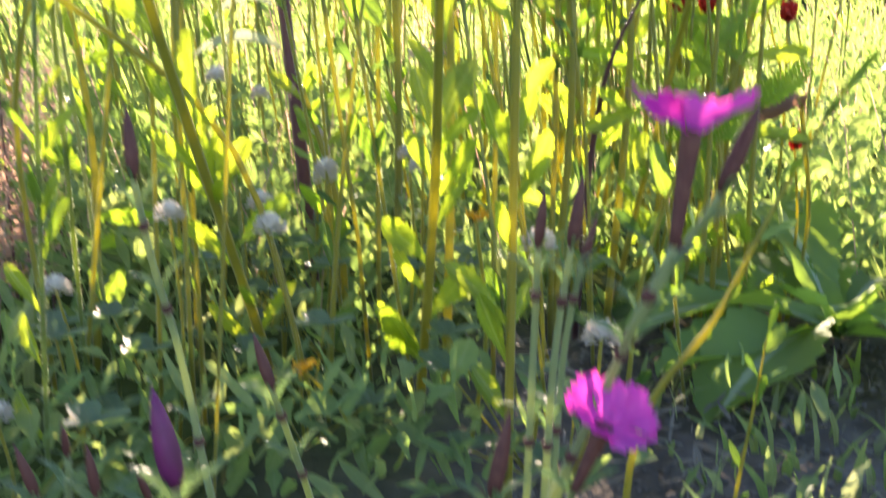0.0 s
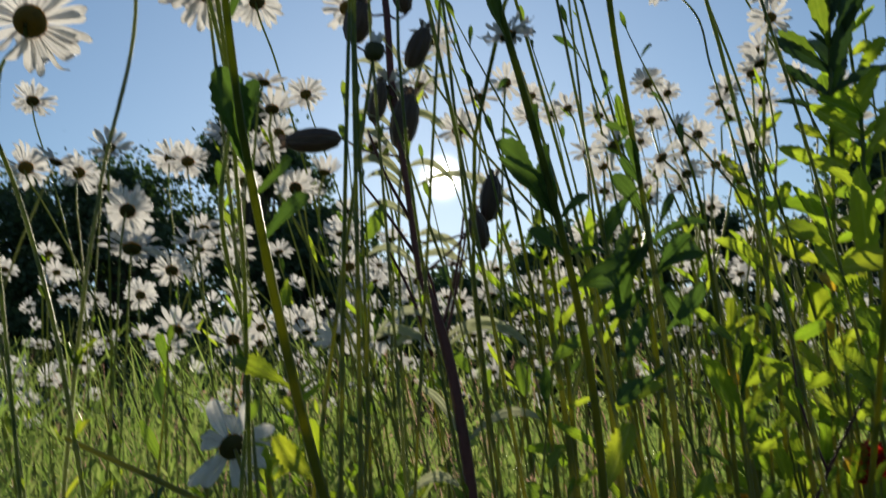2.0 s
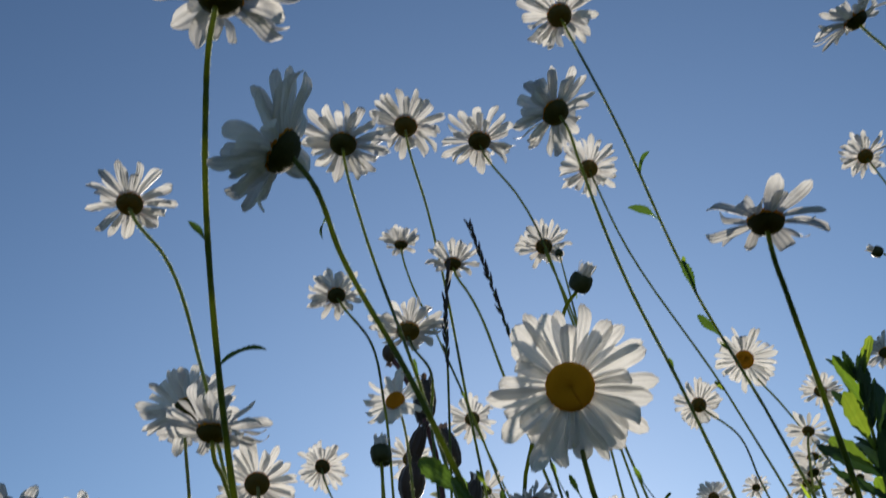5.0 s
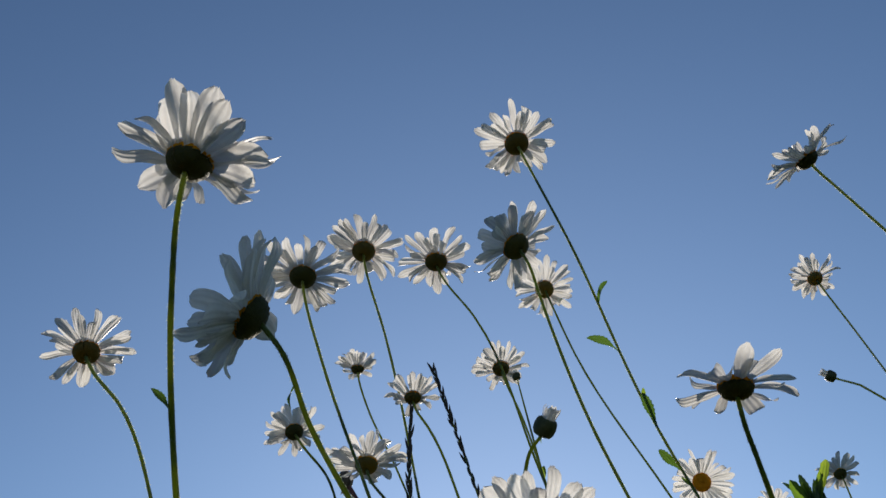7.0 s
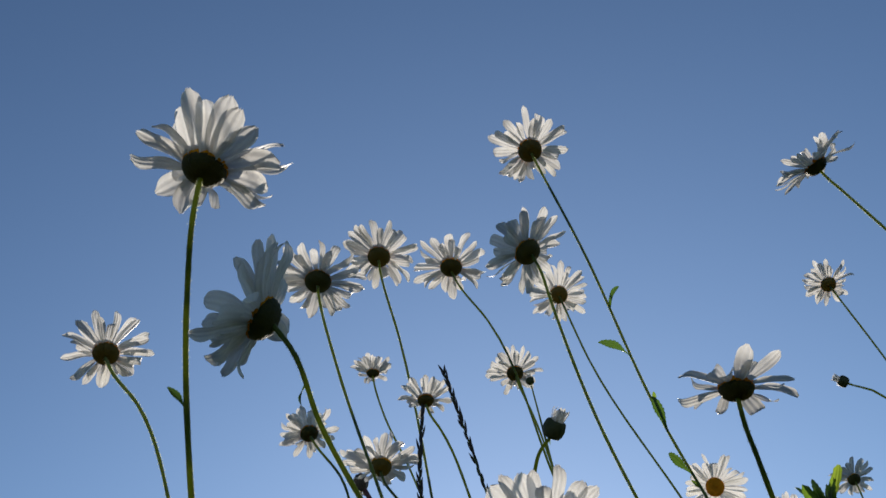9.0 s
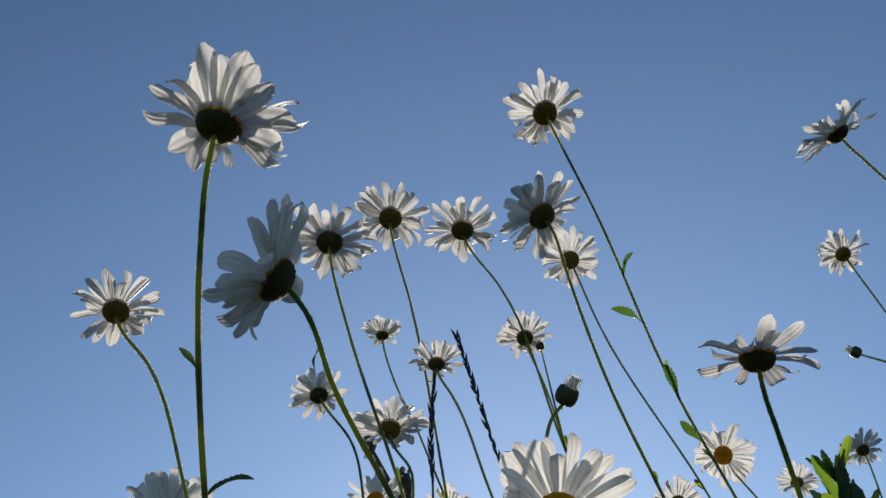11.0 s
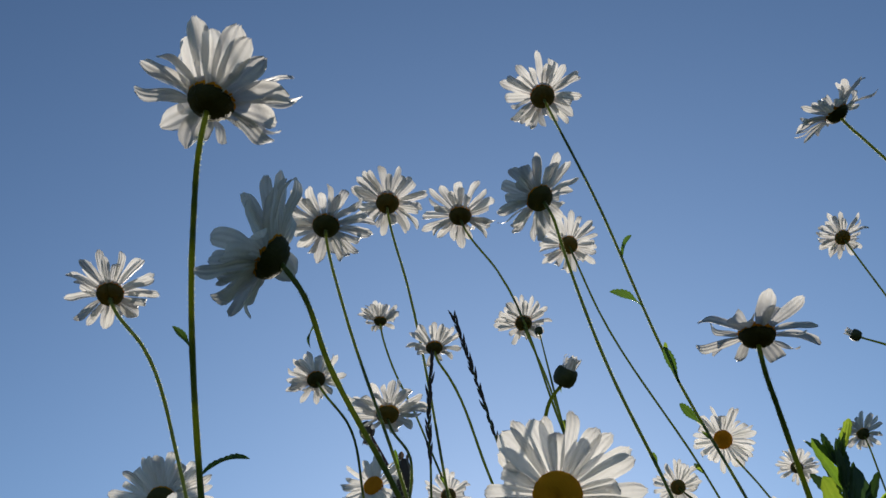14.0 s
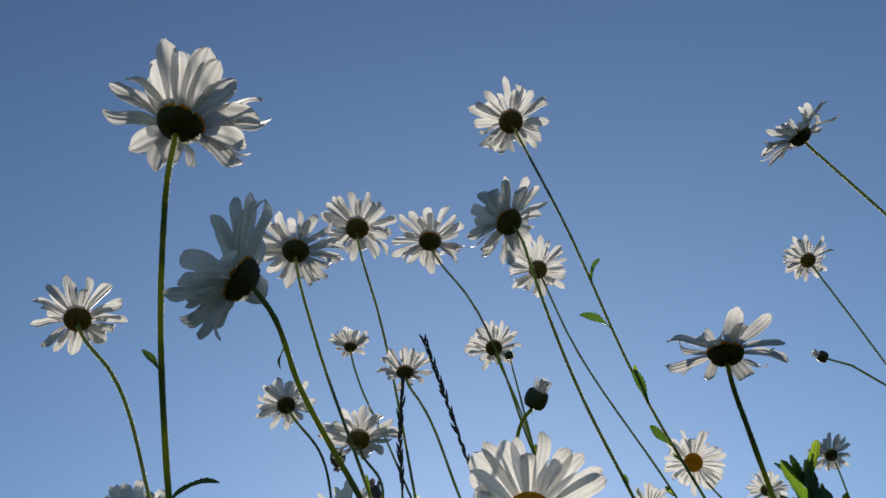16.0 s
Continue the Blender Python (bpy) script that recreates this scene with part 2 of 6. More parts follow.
FLOOR = meadow_floor()
SOIL = solid("soil", [(0.055, 0.046, 0.038), (0.12, 0.10, 0.085), (0.24, 0.21, 0.18)], 1.0, 60, 0.9, 0.01, 0.0)
PINK = thin_plant("magenta_petal", [(0.48, 0.012, 0.27), (0.66, 0.02, 0.38), (0.84, 0.16, 0.58)], [(0.80, 0.03, 0.42), (0.92, 0.10, 0.58)], 0.45, 0.55, 420, 3, 0.12)
CALYX = solid("brown_purple_calyx", [(0.045, 0.012, 0.013), (0.10, 0.034, 0.030), (0.19, 0.085, 0.060)], 0.6, 420, 0.4, 0.0008, 0.25)
POD = thin_plant("grey_purple_pod", [(0.06, 0.052, 0.05), (0.09, 0.072, 0.066), (0.14, 0.11, 0.09)], [(0.14, 0.10, 0.08), (0.24, 0.17, 0.12)], 0.24, 0.55, 110, 8, 0.9, 0.3, down=0.5)
BLUE_STEM = thin_plant("grey_green_stem", [(0.20, 0.25, 0.12), (0.30, 0.33, 0.17)], [(0.40, 0.48, 0.16), (0.52, 0.56, 0.24)], 0.4, 0.5, 150, 3, 0.3, 0.4, down=0.4)
FUZZ_LEAF = thin_plant("downy_leaf", [(0.27, 0.31, 0.19), (0.38, 0.41, 0.27)], [(0.54, 0.60, 0.32), (0.66, 0.68, 0.44)], 0.5, 0.7, 90, 3, 0.4, 0.3, down=0.8)
DOWN = thin_plant("pale_down", [(0.62, 0.66, 0.46), (0.74, 0.77, 0.58)], [(0.74, 0.80, 0.46), (0.84, 0.88, 0.60)], 0.6, 0.6, 90, 1, 0.1, 0.3, "island")
PINK_BUD = solid("magenta_bud", [(0.05, 0.008, 0.025), (0.12, 0.012, 0.07), (0.26, 0.02, 0.17)], 0.5, 300)
SPIKELET = solid("dark_spikelet", [(0.03, 0.022, 0.018), (0.07, 0.05, 0.04)], 0.6, 300)
CLOVER = thin_plant("clover_floret", [(0.60, 0.54, 0.48), (0.78, 0.73, 0.67)], [(0.64, 0.55, 0.47), (0.78, 0.70, 0.62)], 0.4, 0.6, 150, 2, 0.3, 0.3, "island")
RED = thin_plant("red_petal", [(0.30, 0.012, 0.015), (0.42, 0.025, 0.02)], [(0.55, 0.02, 0.02), (0.70, 0.06, 0.03)], 0.45, 0.5, 100, 5, 0.4)
ORANGE = thin_plant("orange_petal", [(0.70, 0.28, 0.02), (0.80, 0.40, 0.03)], [(0.85, 0.40, 0.02), (0.90, 0.55, 0.03)], 0.4, 0.5, 100, 5, 0.4)
SORREL = thin_plant("rosy_seed", [(0.30, 0.16, 0.13), (0.46, 0.30, 0.24)], [(0.55, 0.30, 0.22), (0.72, 0.50, 0.38)], 0.45, 0.6, 100, 2, 0.3, 0.3, "island")
LITTER = thin_plant("grey_litter", [(0.16, 0.13, 0.10), (0.30, 0.26, 0.21)], [(0.20, 0.16, 0.10), (0.30, 0.25, 0.18)], 0.2, 0.7, 80, 3, 0.6, 0.3, "island")
DRY = thin_plant("dry_leaf", [(0.18, 0.085, 0.06), (0.27, 0.14, 0.10)], [(0.36, 0.15, 0.09), (0.45, 0.24, 0.14)], 0.35, 0.6, 80, 1, 0.3)
YELLOWED = thin_plant("yellowed_leaf", [(0.30, 0.20, 0.03), (0.40, 0.26, 0.04)], [(0.85, 0.52, 0.03), (0.92, 0.66, 0.04)], 0.5, 0.5, 40, 1, 0.3, midrib=(0.45, 0.36, 0.12))


# ---- building in mesh ----
def mesh(name, v, f, uv, mat, smooth=True):
    me = bpy.data.meshes.new(name)
    me.from_pydata([tuple(p) for p in v], [], [tuple(q) for q in f])
    if uv is not None:
        layer = me.uv_layers.new(name="UVMap")
        loops = np.empty(len(me.loops), dtype=np.int32)
        me.loops.foreach_get("vertex_index", loops)
        layer.data.foreach_set("uv", np.asarray(uv, dtype=np.float32)[loops].ravel())
    me.materials.append(mat)
    if smooth:
        me.polygons.foreach_set("use_smooth", [True] * len(me.polygons))
    me.update()
    return me


def thing(name, at, label, category, group="", kind=""):
    ob = new(name)
    ob.empty_display_size = 0.02
    ob.location = at
    return tagged(ob, label, category, group, kind)


def part(name, me, parent, m=None, label=""):
    ob = new(name, me)
    ob.parent = parent
    if m is not None:
        ob.matrix_basis = m
    if label:
        tagged(ob, label)
    return ob


def spline(pts, n):
    """A smooth line through the points, n steps to each stretch, with no overshoot where the stretches differ in length."""
    p = [Vector(q) for q in pts]
    p = [q for i, q in enumerate(p) if i == 0 or (q - p[i - 1]).length > 1e-6]
    leg = [(p[i + 1] - p[i]).length for i in range(len(p) - 1)]
    unit = [(p[i + 1] - p[i]).normalized() for i in range(len(p) - 1)]
    way = [unit[0]] + [(unit[i - 1] * leg[i] + unit[i] * leg[i - 1]).normalized() for i in range(1, len(p) - 1)] + [unit[-1]]
    out = []
    for i in range(len(leg)):
        for k in range(n):
            t = k / n
            t2, t3 = t * t, t * t * t
            out.append(p[i] * (2 * t3 - 3 * t2 + 1) + way[i] * leg[i] * (t3 - 2 * t2 + t) + p[i + 1] * (3 * t2 - 2 * t3) + way[i + 1] * leg[i] * (t3 - t2))
    return out + [p[-1]]


def tube(line, r0, r1, sides=7, wobble=0.0, late=1.0):
    """A round stem along a line, of radius r0 at its start and r1 at its end."""
    v, f, uv = [], [], []
    side = Vector((1, 0, 0))
    for i, p in enumerate(line):
        d = (line[min(i + 1, len(line) - 1)] - line[max(i - 1, 0)]).normalized()
        side = (side - d * side.dot(d)).normalized()
        up = d.cross(side)
        r = r0 + (r1 - r0) * (i / (len(line) - 1)) ** late
        if wobble:
            r *= 1 + wobble * math.sin(i * 2.3)
        for k in range(sides):
            a = 2 * math.pi * k / sides
            rr = r * (1 + 0.08 * (k % 2))
            v.append(p + (side * math.cos(a) + up * math.sin(a)) * rr)
            uv.append((k / sides, 3 * i / (len(line) - 1)))
    for i in range(len(line) - 1):
        for k in range(sides):
            a, b = i * sides + k, i * sides + (k + 1) % sides
            f.append((a, b, b + sides, a + sides))
    f.append(tuple(range(sides))[::-1])
    f.append(tuple(range((len(line) - 1) * sides, len(line) * sides)))
    return v, f, uv


def blade(length, width, shape, nu=7, nv=3, bend=0.0, fold=0.0, teeth=0.0, wave=0.0, seed=0, curl=0.0):
    """A leaf or petal along +y with its face to +z. shape(t) is its half width from foot to tip; bend arches it, fold makes a keel."""
    rnd = random.Random(seed)
    v, f, uv = [], [], []
    y = z = 0.0
    ph = rnd.uniform(0, 6)
    for i in range(nu + 1):
        t = i / nu
        if i:
            a = bend * (t - 0.5 / nu) + curl * max(0, t - 0.7) / 0.3
            y += math.cos(a) * length / nu
            z += math.sin(a) * length / nu
        w = shape(t) * width / 2
        if teeth and i % 2:
            w *= 1 + teeth
        for j in range(nv + 1):
            s = 2 * j / nv - 1
            v.append((w * s, y, z + fold * w * s * s + wave * width * math.sin(ph + 9 * t + 2.0 * s) * abs(s)))
            uv.append(((s + 1) / 2, t))
    for i in range(nu):
        for j in range(nv):
            a = i * (nv + 1) + j
            f.append((a, a + 1, a + nv + 2, a + nv + 1))
    return v, f, uv


def lathe(profile, sides, ribs=0.0, squash=1.0, foot=True, top=True):
    """A round body about z from (radius, height) pairs."""
    v, f, uv = [], [], []
    for i, (r, z) in enumerate(profile):
        for k in range(sides):
            a = 2 * math.pi * k / sides
            rr = r * (1 + ribs * (k % 2 - 0.5))
            v.append((rr * math.cos(a), rr * math.sin(a) * squash, z))
            uv.append((k / sides, i / len(profile)))
    for i in range(len(profile) - 1):
        for k in range(sides):
            a, b = i * sides + k, i * sides + (k + 1) % sides
            f.append((a, b, b + sides, a + sides))
    if foot:
        f.append(tuple(range(sides))[::-1])
    if top:
        f.append(tuple(range((len(profile) - 1) * sides, len(profile) * sides)))
    return v, f, uv


def joined(pieces):
    v, f, uv = [], [], []
    for pv, pf, puv in pieces:
        o = len(v)
        v += [tuple(p) for p in pv]
        f += [tuple(i + o for i in q) for q in pf]
        uv += list(puv)
    return v, f, uv


def moved(piece, m):
    v, f, uv = piece
    return [m @ Vector(p) for p in v], f, uv


def facing(at, normal, spin=0.0, size=1.0):
    """A pose at a place whose z runs along the normal."""
    q = Vector(normal).to_track_quat("Z", "Y").to_matrix().to_4x4()
    return Matrix.Translation(at) @ q @ Matrix.Rotation(spin, 4, "Z") @ Matrix.Scale(size, 4)


def along(at, way, face=(0, 0, 1), size=1.0):
    """A pose at a place whose y runs along the way and whose z leans to the face."""
    y = Vector(way).normalized()
    x = y.cross(Vector(face))
    if x.length < 1e-4:
        x = y.cross(Vector((1, 0.1, 0)))
    x.normalize()
    z = x.cross(y)
    m = Matrix((x, y, z)).transposed().to_4x4()
    return Matrix.Translation(at) @ m @ Matrix.Scale(size, 4)


def spatula(t):
    """Narrow foot, widest at two thirds, rounded tip."""
    if t < 0.68:
        return 0.22 + 0.78 * (0.5 - 0.5 * math.cos(math.pi * t / 0.68)) ** 1.2
    return math.sqrt(max(0.004, 1 - ((t - 0.68) / 0.325) ** 2))


def lance(t):
    return 0.12 + 0.88 * math.sin(math.pi * min(1, t * 0.92 + 0.06)) ** 0.8 if t < 0.98 else 0.04


def petal_shape(t):
    """Narrow foot, nearly parallel sides, blunt rounded tip."""
    w = 0.40 + 0.60 * math.sin(math.pi / 2 * min(1, t / 0.6))
    return w if t < 0.76 else w * math.sqrt(max(0.07, 1 - ((t - 0.76) / 0.25) ** 2))


# ---- daisies ----
PETALS = []
for i in range(14):
    rnd = random.Random(40 + i)
    v, f, uv = blade(0.73, rnd.uniform(0.15, 0.24), petal_shape, 12, 6, rnd.uniform(-0.75, 0.45), rnd.uniform(-0.4, 0.9), 0, rnd.uniform(0.0, 0.12), i, rnd.choice((-1.1, -0.5, 0, 0.3, 0.8, 1.2)))
    for j in range(7):
        # the three small teeth at the tip, and two shallow grooves along the petal
        v[12 * 7 + j] = (v[12 * 7 + j][0], v[12 * 7 + j][1] + (0.016 if j in (1, 3, 5) else -0.008), v[12 * 7 + j][2])
        if j in (2, 4):
            for k in range(1, 12):
                q = v[k * 7 + j]
                v[k * 7 + j] = (q[0], q[1], q[2] - 0.004)
    PETALS.append(mesh("petal", v, f, uv, PETAL))


def dimpled(profile, sides, bump, seed, foot, top):
    """A round body whose surface is set with small bosses."""
    v, f, uv = lathe(profile, sides, 0.0, 1.0, foot, top)
    out = []
    for i, p in enumerate(v):
        p = Vector(p)
        row, k = divmod(i, sides)
        d = Vector((p.x, p.y, p.z * 1.5)).normalized()
        out.append(p + d * bump * (1 if (row + k) % 2 else -0.6) * (0.7 + 0.6 * noise.noise(p * 9 + Vector((seed, 0, 0)))))
    return out, f, uv


def disc_mesh():
    pr = [(0.26, -0.02), (0.275, 0.0), (0.285, 0.03), (0.28, 0.06), (0.275, 0.085), (0.24, 0.105), (0.20, 0.12), (0.155, 0.13), (0.11, 0.132), (0.065, 0.128), (0.03, 0.122), (0.008, 0.12)]
    return mesh("disc", *dimpled(pr, 30, 0.008, 1, False, True), DISC)


def cup_mesh():
    pr = [(0.04, -0.172), (0.09, -0.17), (0.14, -0.158), (0.19, -0.137), (0.225, -0.11), (0.25, -0.078), (0.268, -0.045), (0.278, -0.01), (0.272, 0.012)]
    return mesh("involucre", *dimpled(pr, 26, 0.010, 2, True, False), BRACT)


DISC_MESH, CUP_MESH = disc_mesh(), cup_mesh()
THIN_LEAVES = [mesh("leaf", *blade(1.0, 0.11 + 0.02 * i, lance, 8, 2, 0.6 - 0.3 * i, 0.5, 0.15, 0.05, i), LEAF) for i in range(5)]
STEM_LEAVES = [mesh("leaf", *blade(1.0, random.Random(i).uniform(0.20, 0.34), spatula if i % 2 else lance, 10, 3, 0.5 - 0.25 * (i % 3), 0.35, 0.22, 0.08, i), STEM_LEAF) for i in range(6)]
LINES = {}
DAISIES = "ox-eye daisies of the meadow"


def stem_hairs(line, r, seed):
    """Short pale hairs that stand off a stem and catch the light along its edges."""
    rnd = random.Random(seed)
    v, f, uv = [], [], []
    for a, b in zip(line, line[1:]):
        way = b - a
        side = way.orthogonal().normalized()
        for k in range(int(way.length * 9000)):
            q = Matrix.Rotation(rnd.uniform(0, 6.3), 3, way) @ side
            at = a.lerp(b, rnd.random()) + q * r * 0.8
            tip = at + (q + way.normalized() * rnd.uniform(-0.5, 0.2)) * rnd.uniform(0.0004, 0.0011)
            w = way.normalized() * 0.00010
            o = len(v)
            v += [tuple(at - w), tuple(at + w), tuple(tip)]
            uv += [(0, 0), (1, 0), (0.5, 1)]
            f.append((o, o + 1, o + 2))
    return mesh("hairs", v, f, uv, DOWN, False)


def daisy(head, normal, size, bends, root, petals=27, leaves=3, wide=1.0, cup=0.28, thick=1.0, loose=0.2):
    """One ox-eye daisy: stem from its root on the ground through its bends to the head, which faces along the normal."""
    rnd = random.Random(int(1e4 * (head[0] * 7 + head[1] * 3 + head[2])))
    base = Vector((root[0], root[1], 0.0))
    d = thing("daisy", base, "white ox-eye daisy with yellow disc on a slim green stem", "flower", DAISIES)
    n, h = Vector(normal).normalized(), Vector(head) - base
    r = size * 0.56
    low = [Vector(b) - base for b in bends] + [Vector((0, 0, 0.002))]
    first = h - n * r * 0.14
    pts = [first, first + ((low[0] - first).normalized() * 0.65 - n * 0.35) * r * 0.4] + low
    line = spline(pts, 8)
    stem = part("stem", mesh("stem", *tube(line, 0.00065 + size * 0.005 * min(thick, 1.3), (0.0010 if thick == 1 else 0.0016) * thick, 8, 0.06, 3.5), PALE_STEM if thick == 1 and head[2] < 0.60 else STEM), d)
    if thick != 1 or size > 0.04 and h.y + base.y < 0.62:
        tagged(part("hairs", stem_hairs(line, 0.00065 + size * 0.005 * min(thick, 1.3), len(LINES)), stem), kind="stuff")
    m = facing(h, n, rnd.uniform(0, 6), r)
    head_part = part("flower_head", CUP_MESH, d, m, "flower head in a dark green cup of bracts")
    part("disc", DISC_MESH, head_part, None, "domed yellow disc of tiny florets")
    for k in range(petals):
        a = 2 * math.pi * (k + rnd.uniform(-0.3, 0.3)) / petals
        tilt = rnd.gauss(cup, loose)
        pm = Matrix.Rotation(a, 4, "Z") @ Matrix.Translation((0, 0.25, 0.01 + 0.02 * (k % 2))) @ Matrix.Rotation(tilt, 4, "X") @ Matrix.Rotation(rnd.gauss(0, 0.35), 4, "Y")
        part("petal", PETALS[rnd.randrange(14)], head_part, pm @ Matrix.Diagonal((wide * rnd.uniform(0.85, 1.15), rnd.choice((0.7, 0.9, 0.95, 1.0, 1.05, 1.08)) * rnd.uniform(0.95, 1.07), 1.0, 1)))
    LINES[d.name] = line
    for k in range(leaves + 2 if leaves > 2 else leaves):
        t = rnd.uniform(0.25, 0.95)
        i = min(range(len(line)), key=lambda q: abs(line[q].z - h.z * (1 - t)))
        up = (line[max(0, i - 1)] - line[min(len(line) - 1, i + 1)]).normalized()
        way = up + Vector((rnd.choice((-1, 1)) * rnd.uniform(0.15, 0.6), rnd.uniform(-0.4, 0.4), 0))
        part("leaf", STEM_LEAVES[rnd.randrange(6)], stem, along(line[i], way, (rnd.uniform(-0.9, 0.9), -1, 0.3), rnd.uniform(0.007, 0.013) + 0.035 * max(0, t - 0.5)))
    return d


# ---- ground, field and trees ----
def grid_ground():
    v, f = [], []
    xs = [-2500, -600, -150, -40, -15, -6, -3] + [-2 + 0.1 * i for i in range(41)] + [3, 6, 15, 40, 150, 600, 2500]
    ys = [-2500, -400, -60, -10, -3] + [-1 + 0.1 * i for i in range(41)] + [4, 6, 10, 15, 25, 45, 120, 500, 2500]
    for y in ys:
        for x in xs:
            near = max(0, 1 - max(abs(x), abs(y)) / 4)
            v.append((x, y, -0.008 + near * 0.02 * (noise.noise((x * 2.1, y * 2.1, 0)) - 0.3)))
    w = len(xs)
    for j in range(len(ys) - 1):
        for i in range(w - 1):
            a = j * w + i
            f.append((a, a + 1, a + w + 1, a + w))
    return v, f


gv, gf = grid_ground()
ground = new("ground", mesh("ground", gv, gf, None, FLOOR))
tagged(ground, "mossy meadow ground with a patch of open grey soil", "ground", "", "structure")


def scatter(name, label, category, count, place, build, mat):
    """Many blades or leaves that nobody could count, in one mesh."""
    v, f, uv = [], [], []
    for i in range(count):
        p = place()
        if p is None:
            continue
        pv, pf, puv = build(p)
        o = len(v)
        v.extend(pv)
        f.extend([tuple(k + o for k in q) for q in pf])
        uv.extend(puv)
    ob = new(name, mesh(name, v, f, uv, mat))
    return tagged(ob, label, category, "", "stuff")


field = random.Random(7)


def in_view(lo, hi, power=2.0, wide=34, thin=0.0):
    d = lo + (hi - lo) * field.random() ** power
    a = radians(field.uniform(-wide - 8, wide) - 6)
    x, y = d * math.sin(a), d * math.cos(a)
    if bare(x, y) and field.random() < 0.93:
        return None
    if d < 1.3 and field.random() < thin * (1.3 - d):
        return None
    # the growth is thinner beside the leafy herbs
    if 0.8 < d < 2.4 and a > 0.03 and field.random() < 0.5:
        return None
    return x, y, d


def bare(x, y):
    """The patch of open soil by the rosette."""
    return 0.07 + 0.05 * math.sin(9 * y) < x < 0.5 and y < 0.60 or (x - 0.236) ** 2 + (y - 0.6) ** 2 < 0.015


def grass_blade(p):
    x, y, d = p
    h = field.uniform(0.05, 0.20) * (0.25 + min(1.0, d / 1.6)) * field.uniform(0.6, 1.15)
    h = min(h, 0.25 * field.uniform(0.7, 1.1))
    if d < 0.45:
        h = min(h, 0.07)
    w = field.uniform(0.0012, 0.0032) * (1 + d * 0.35)
    lean, a = field.uniform(0.15, 1.0), field.uniform(0, 6.3)
    dx, dy = math.cos(a) * lean * h, math.sin(a) * lean * h
    t = field.uniform(0, 6.3)
    sx, sy = math.cos(t) * w, math.sin(t) * w
    v, uv = [], []
    for k, (s, ww) in enumerate(((0, 0.8), (0.35, 1.0), (0.7, 0.75), (1.0, 0.1))):
        q = s * s
        cx, cy, cz = x + dx * q, y + dy * q, h * (s - 0.25 * lean * q)
        v += [(cx - sx * ww, cy - sy * ww, cz), (cx + sx * ww, cy + sy * ww, cz)]
        uv += [(0, s), (1, s)]
    return v, [(0, 1, 3, 2), (2, 3, 5, 4), (4, 5, 7, 6)], uv


scatter("meadow_grass", "backlit green meadow grass among the flowers", "grass", 6000, lambda: in_view(0.5, 4.0, 1.0, 34, 1.2), grass_blade, GRASS)
scatter("far_meadow_grass", "distant pale green meadow grass", "grass", 15000, lambda: in_view(3.8, 24, 1.6, 40), grass_blade, GRASS)


def around():
    a, d = field.uniform(0.6, 5.6), field.uniform(0.25, 3.0)
    return d * math.sin(a), d * math.cos(a), min(d, 0.5)


scatter("short_grass", "short green grass on the near soil", "grass", 5000, around, grass_blade, GRASS)


def beside(lo, hi, power):
    """A place outside the stretch in front: beside and behind."""
    a, d = radians(field.uniform(30, 310)), lo + (hi - lo) * field.random() ** power
    return d * math.sin(a), d * math.cos(a), max(d, 1.2)


scatter("meadow_grass", "green meadow grass all round", "grass", 16000, lambda: beside(1.5, 25, 1.5), grass_blade, GRASS)


def in_soil():
    return field.uniform(0.10, 0.42), field.uniform(0.30, 0.56), -0.15


scatter("short_grass", "fine short grass in the open soil", "grass", 420, in_soil, grass_blade, GRASS)


def herb_leaf(p):
    x, y, d = p
    z = field.uniform(0.005, 0.10) if d > 0.6 else field.uniform(0.003, 0.05)
    s = field.uniform(0.012, 0.030) if d > 0.9 else field.uniform(0.008, 0.021)
    way = (field.uniform(-1, 1), field.uniform(-1, 1), field.uniform(0.1, 1.4))
    if field.random() < 0.8:
        piece = blade(s * 1.3, s * field.uniform(0.18, 0.36), lance, 8, 2, field.uniform(-1.2, 0.4), 0.4, field.choice((0, 0.2)), 0.12, field.randrange(99))
    else:
        piece = blade(s, s * field.uniform(0.4, 0.65), spatula, 8, 2, field.uniform(-0.9, 0.3), 0.3, 0.12, 0.08, field.randrange(99))
    pv, pf, puv = moved(piece, along((x, y, z), way, (field.uniform(-0.8, 0.8), field.uniform(-1, 0.3), 0.8)))
    return [tuple(q) for q in pv], pf, puv


scatter("undergrowth", "low leafy undergrowth of broad green leaves", "plants", 4600, lambda: in_view(0.40, 2.6, 1.6), herb_leaf, HERB)


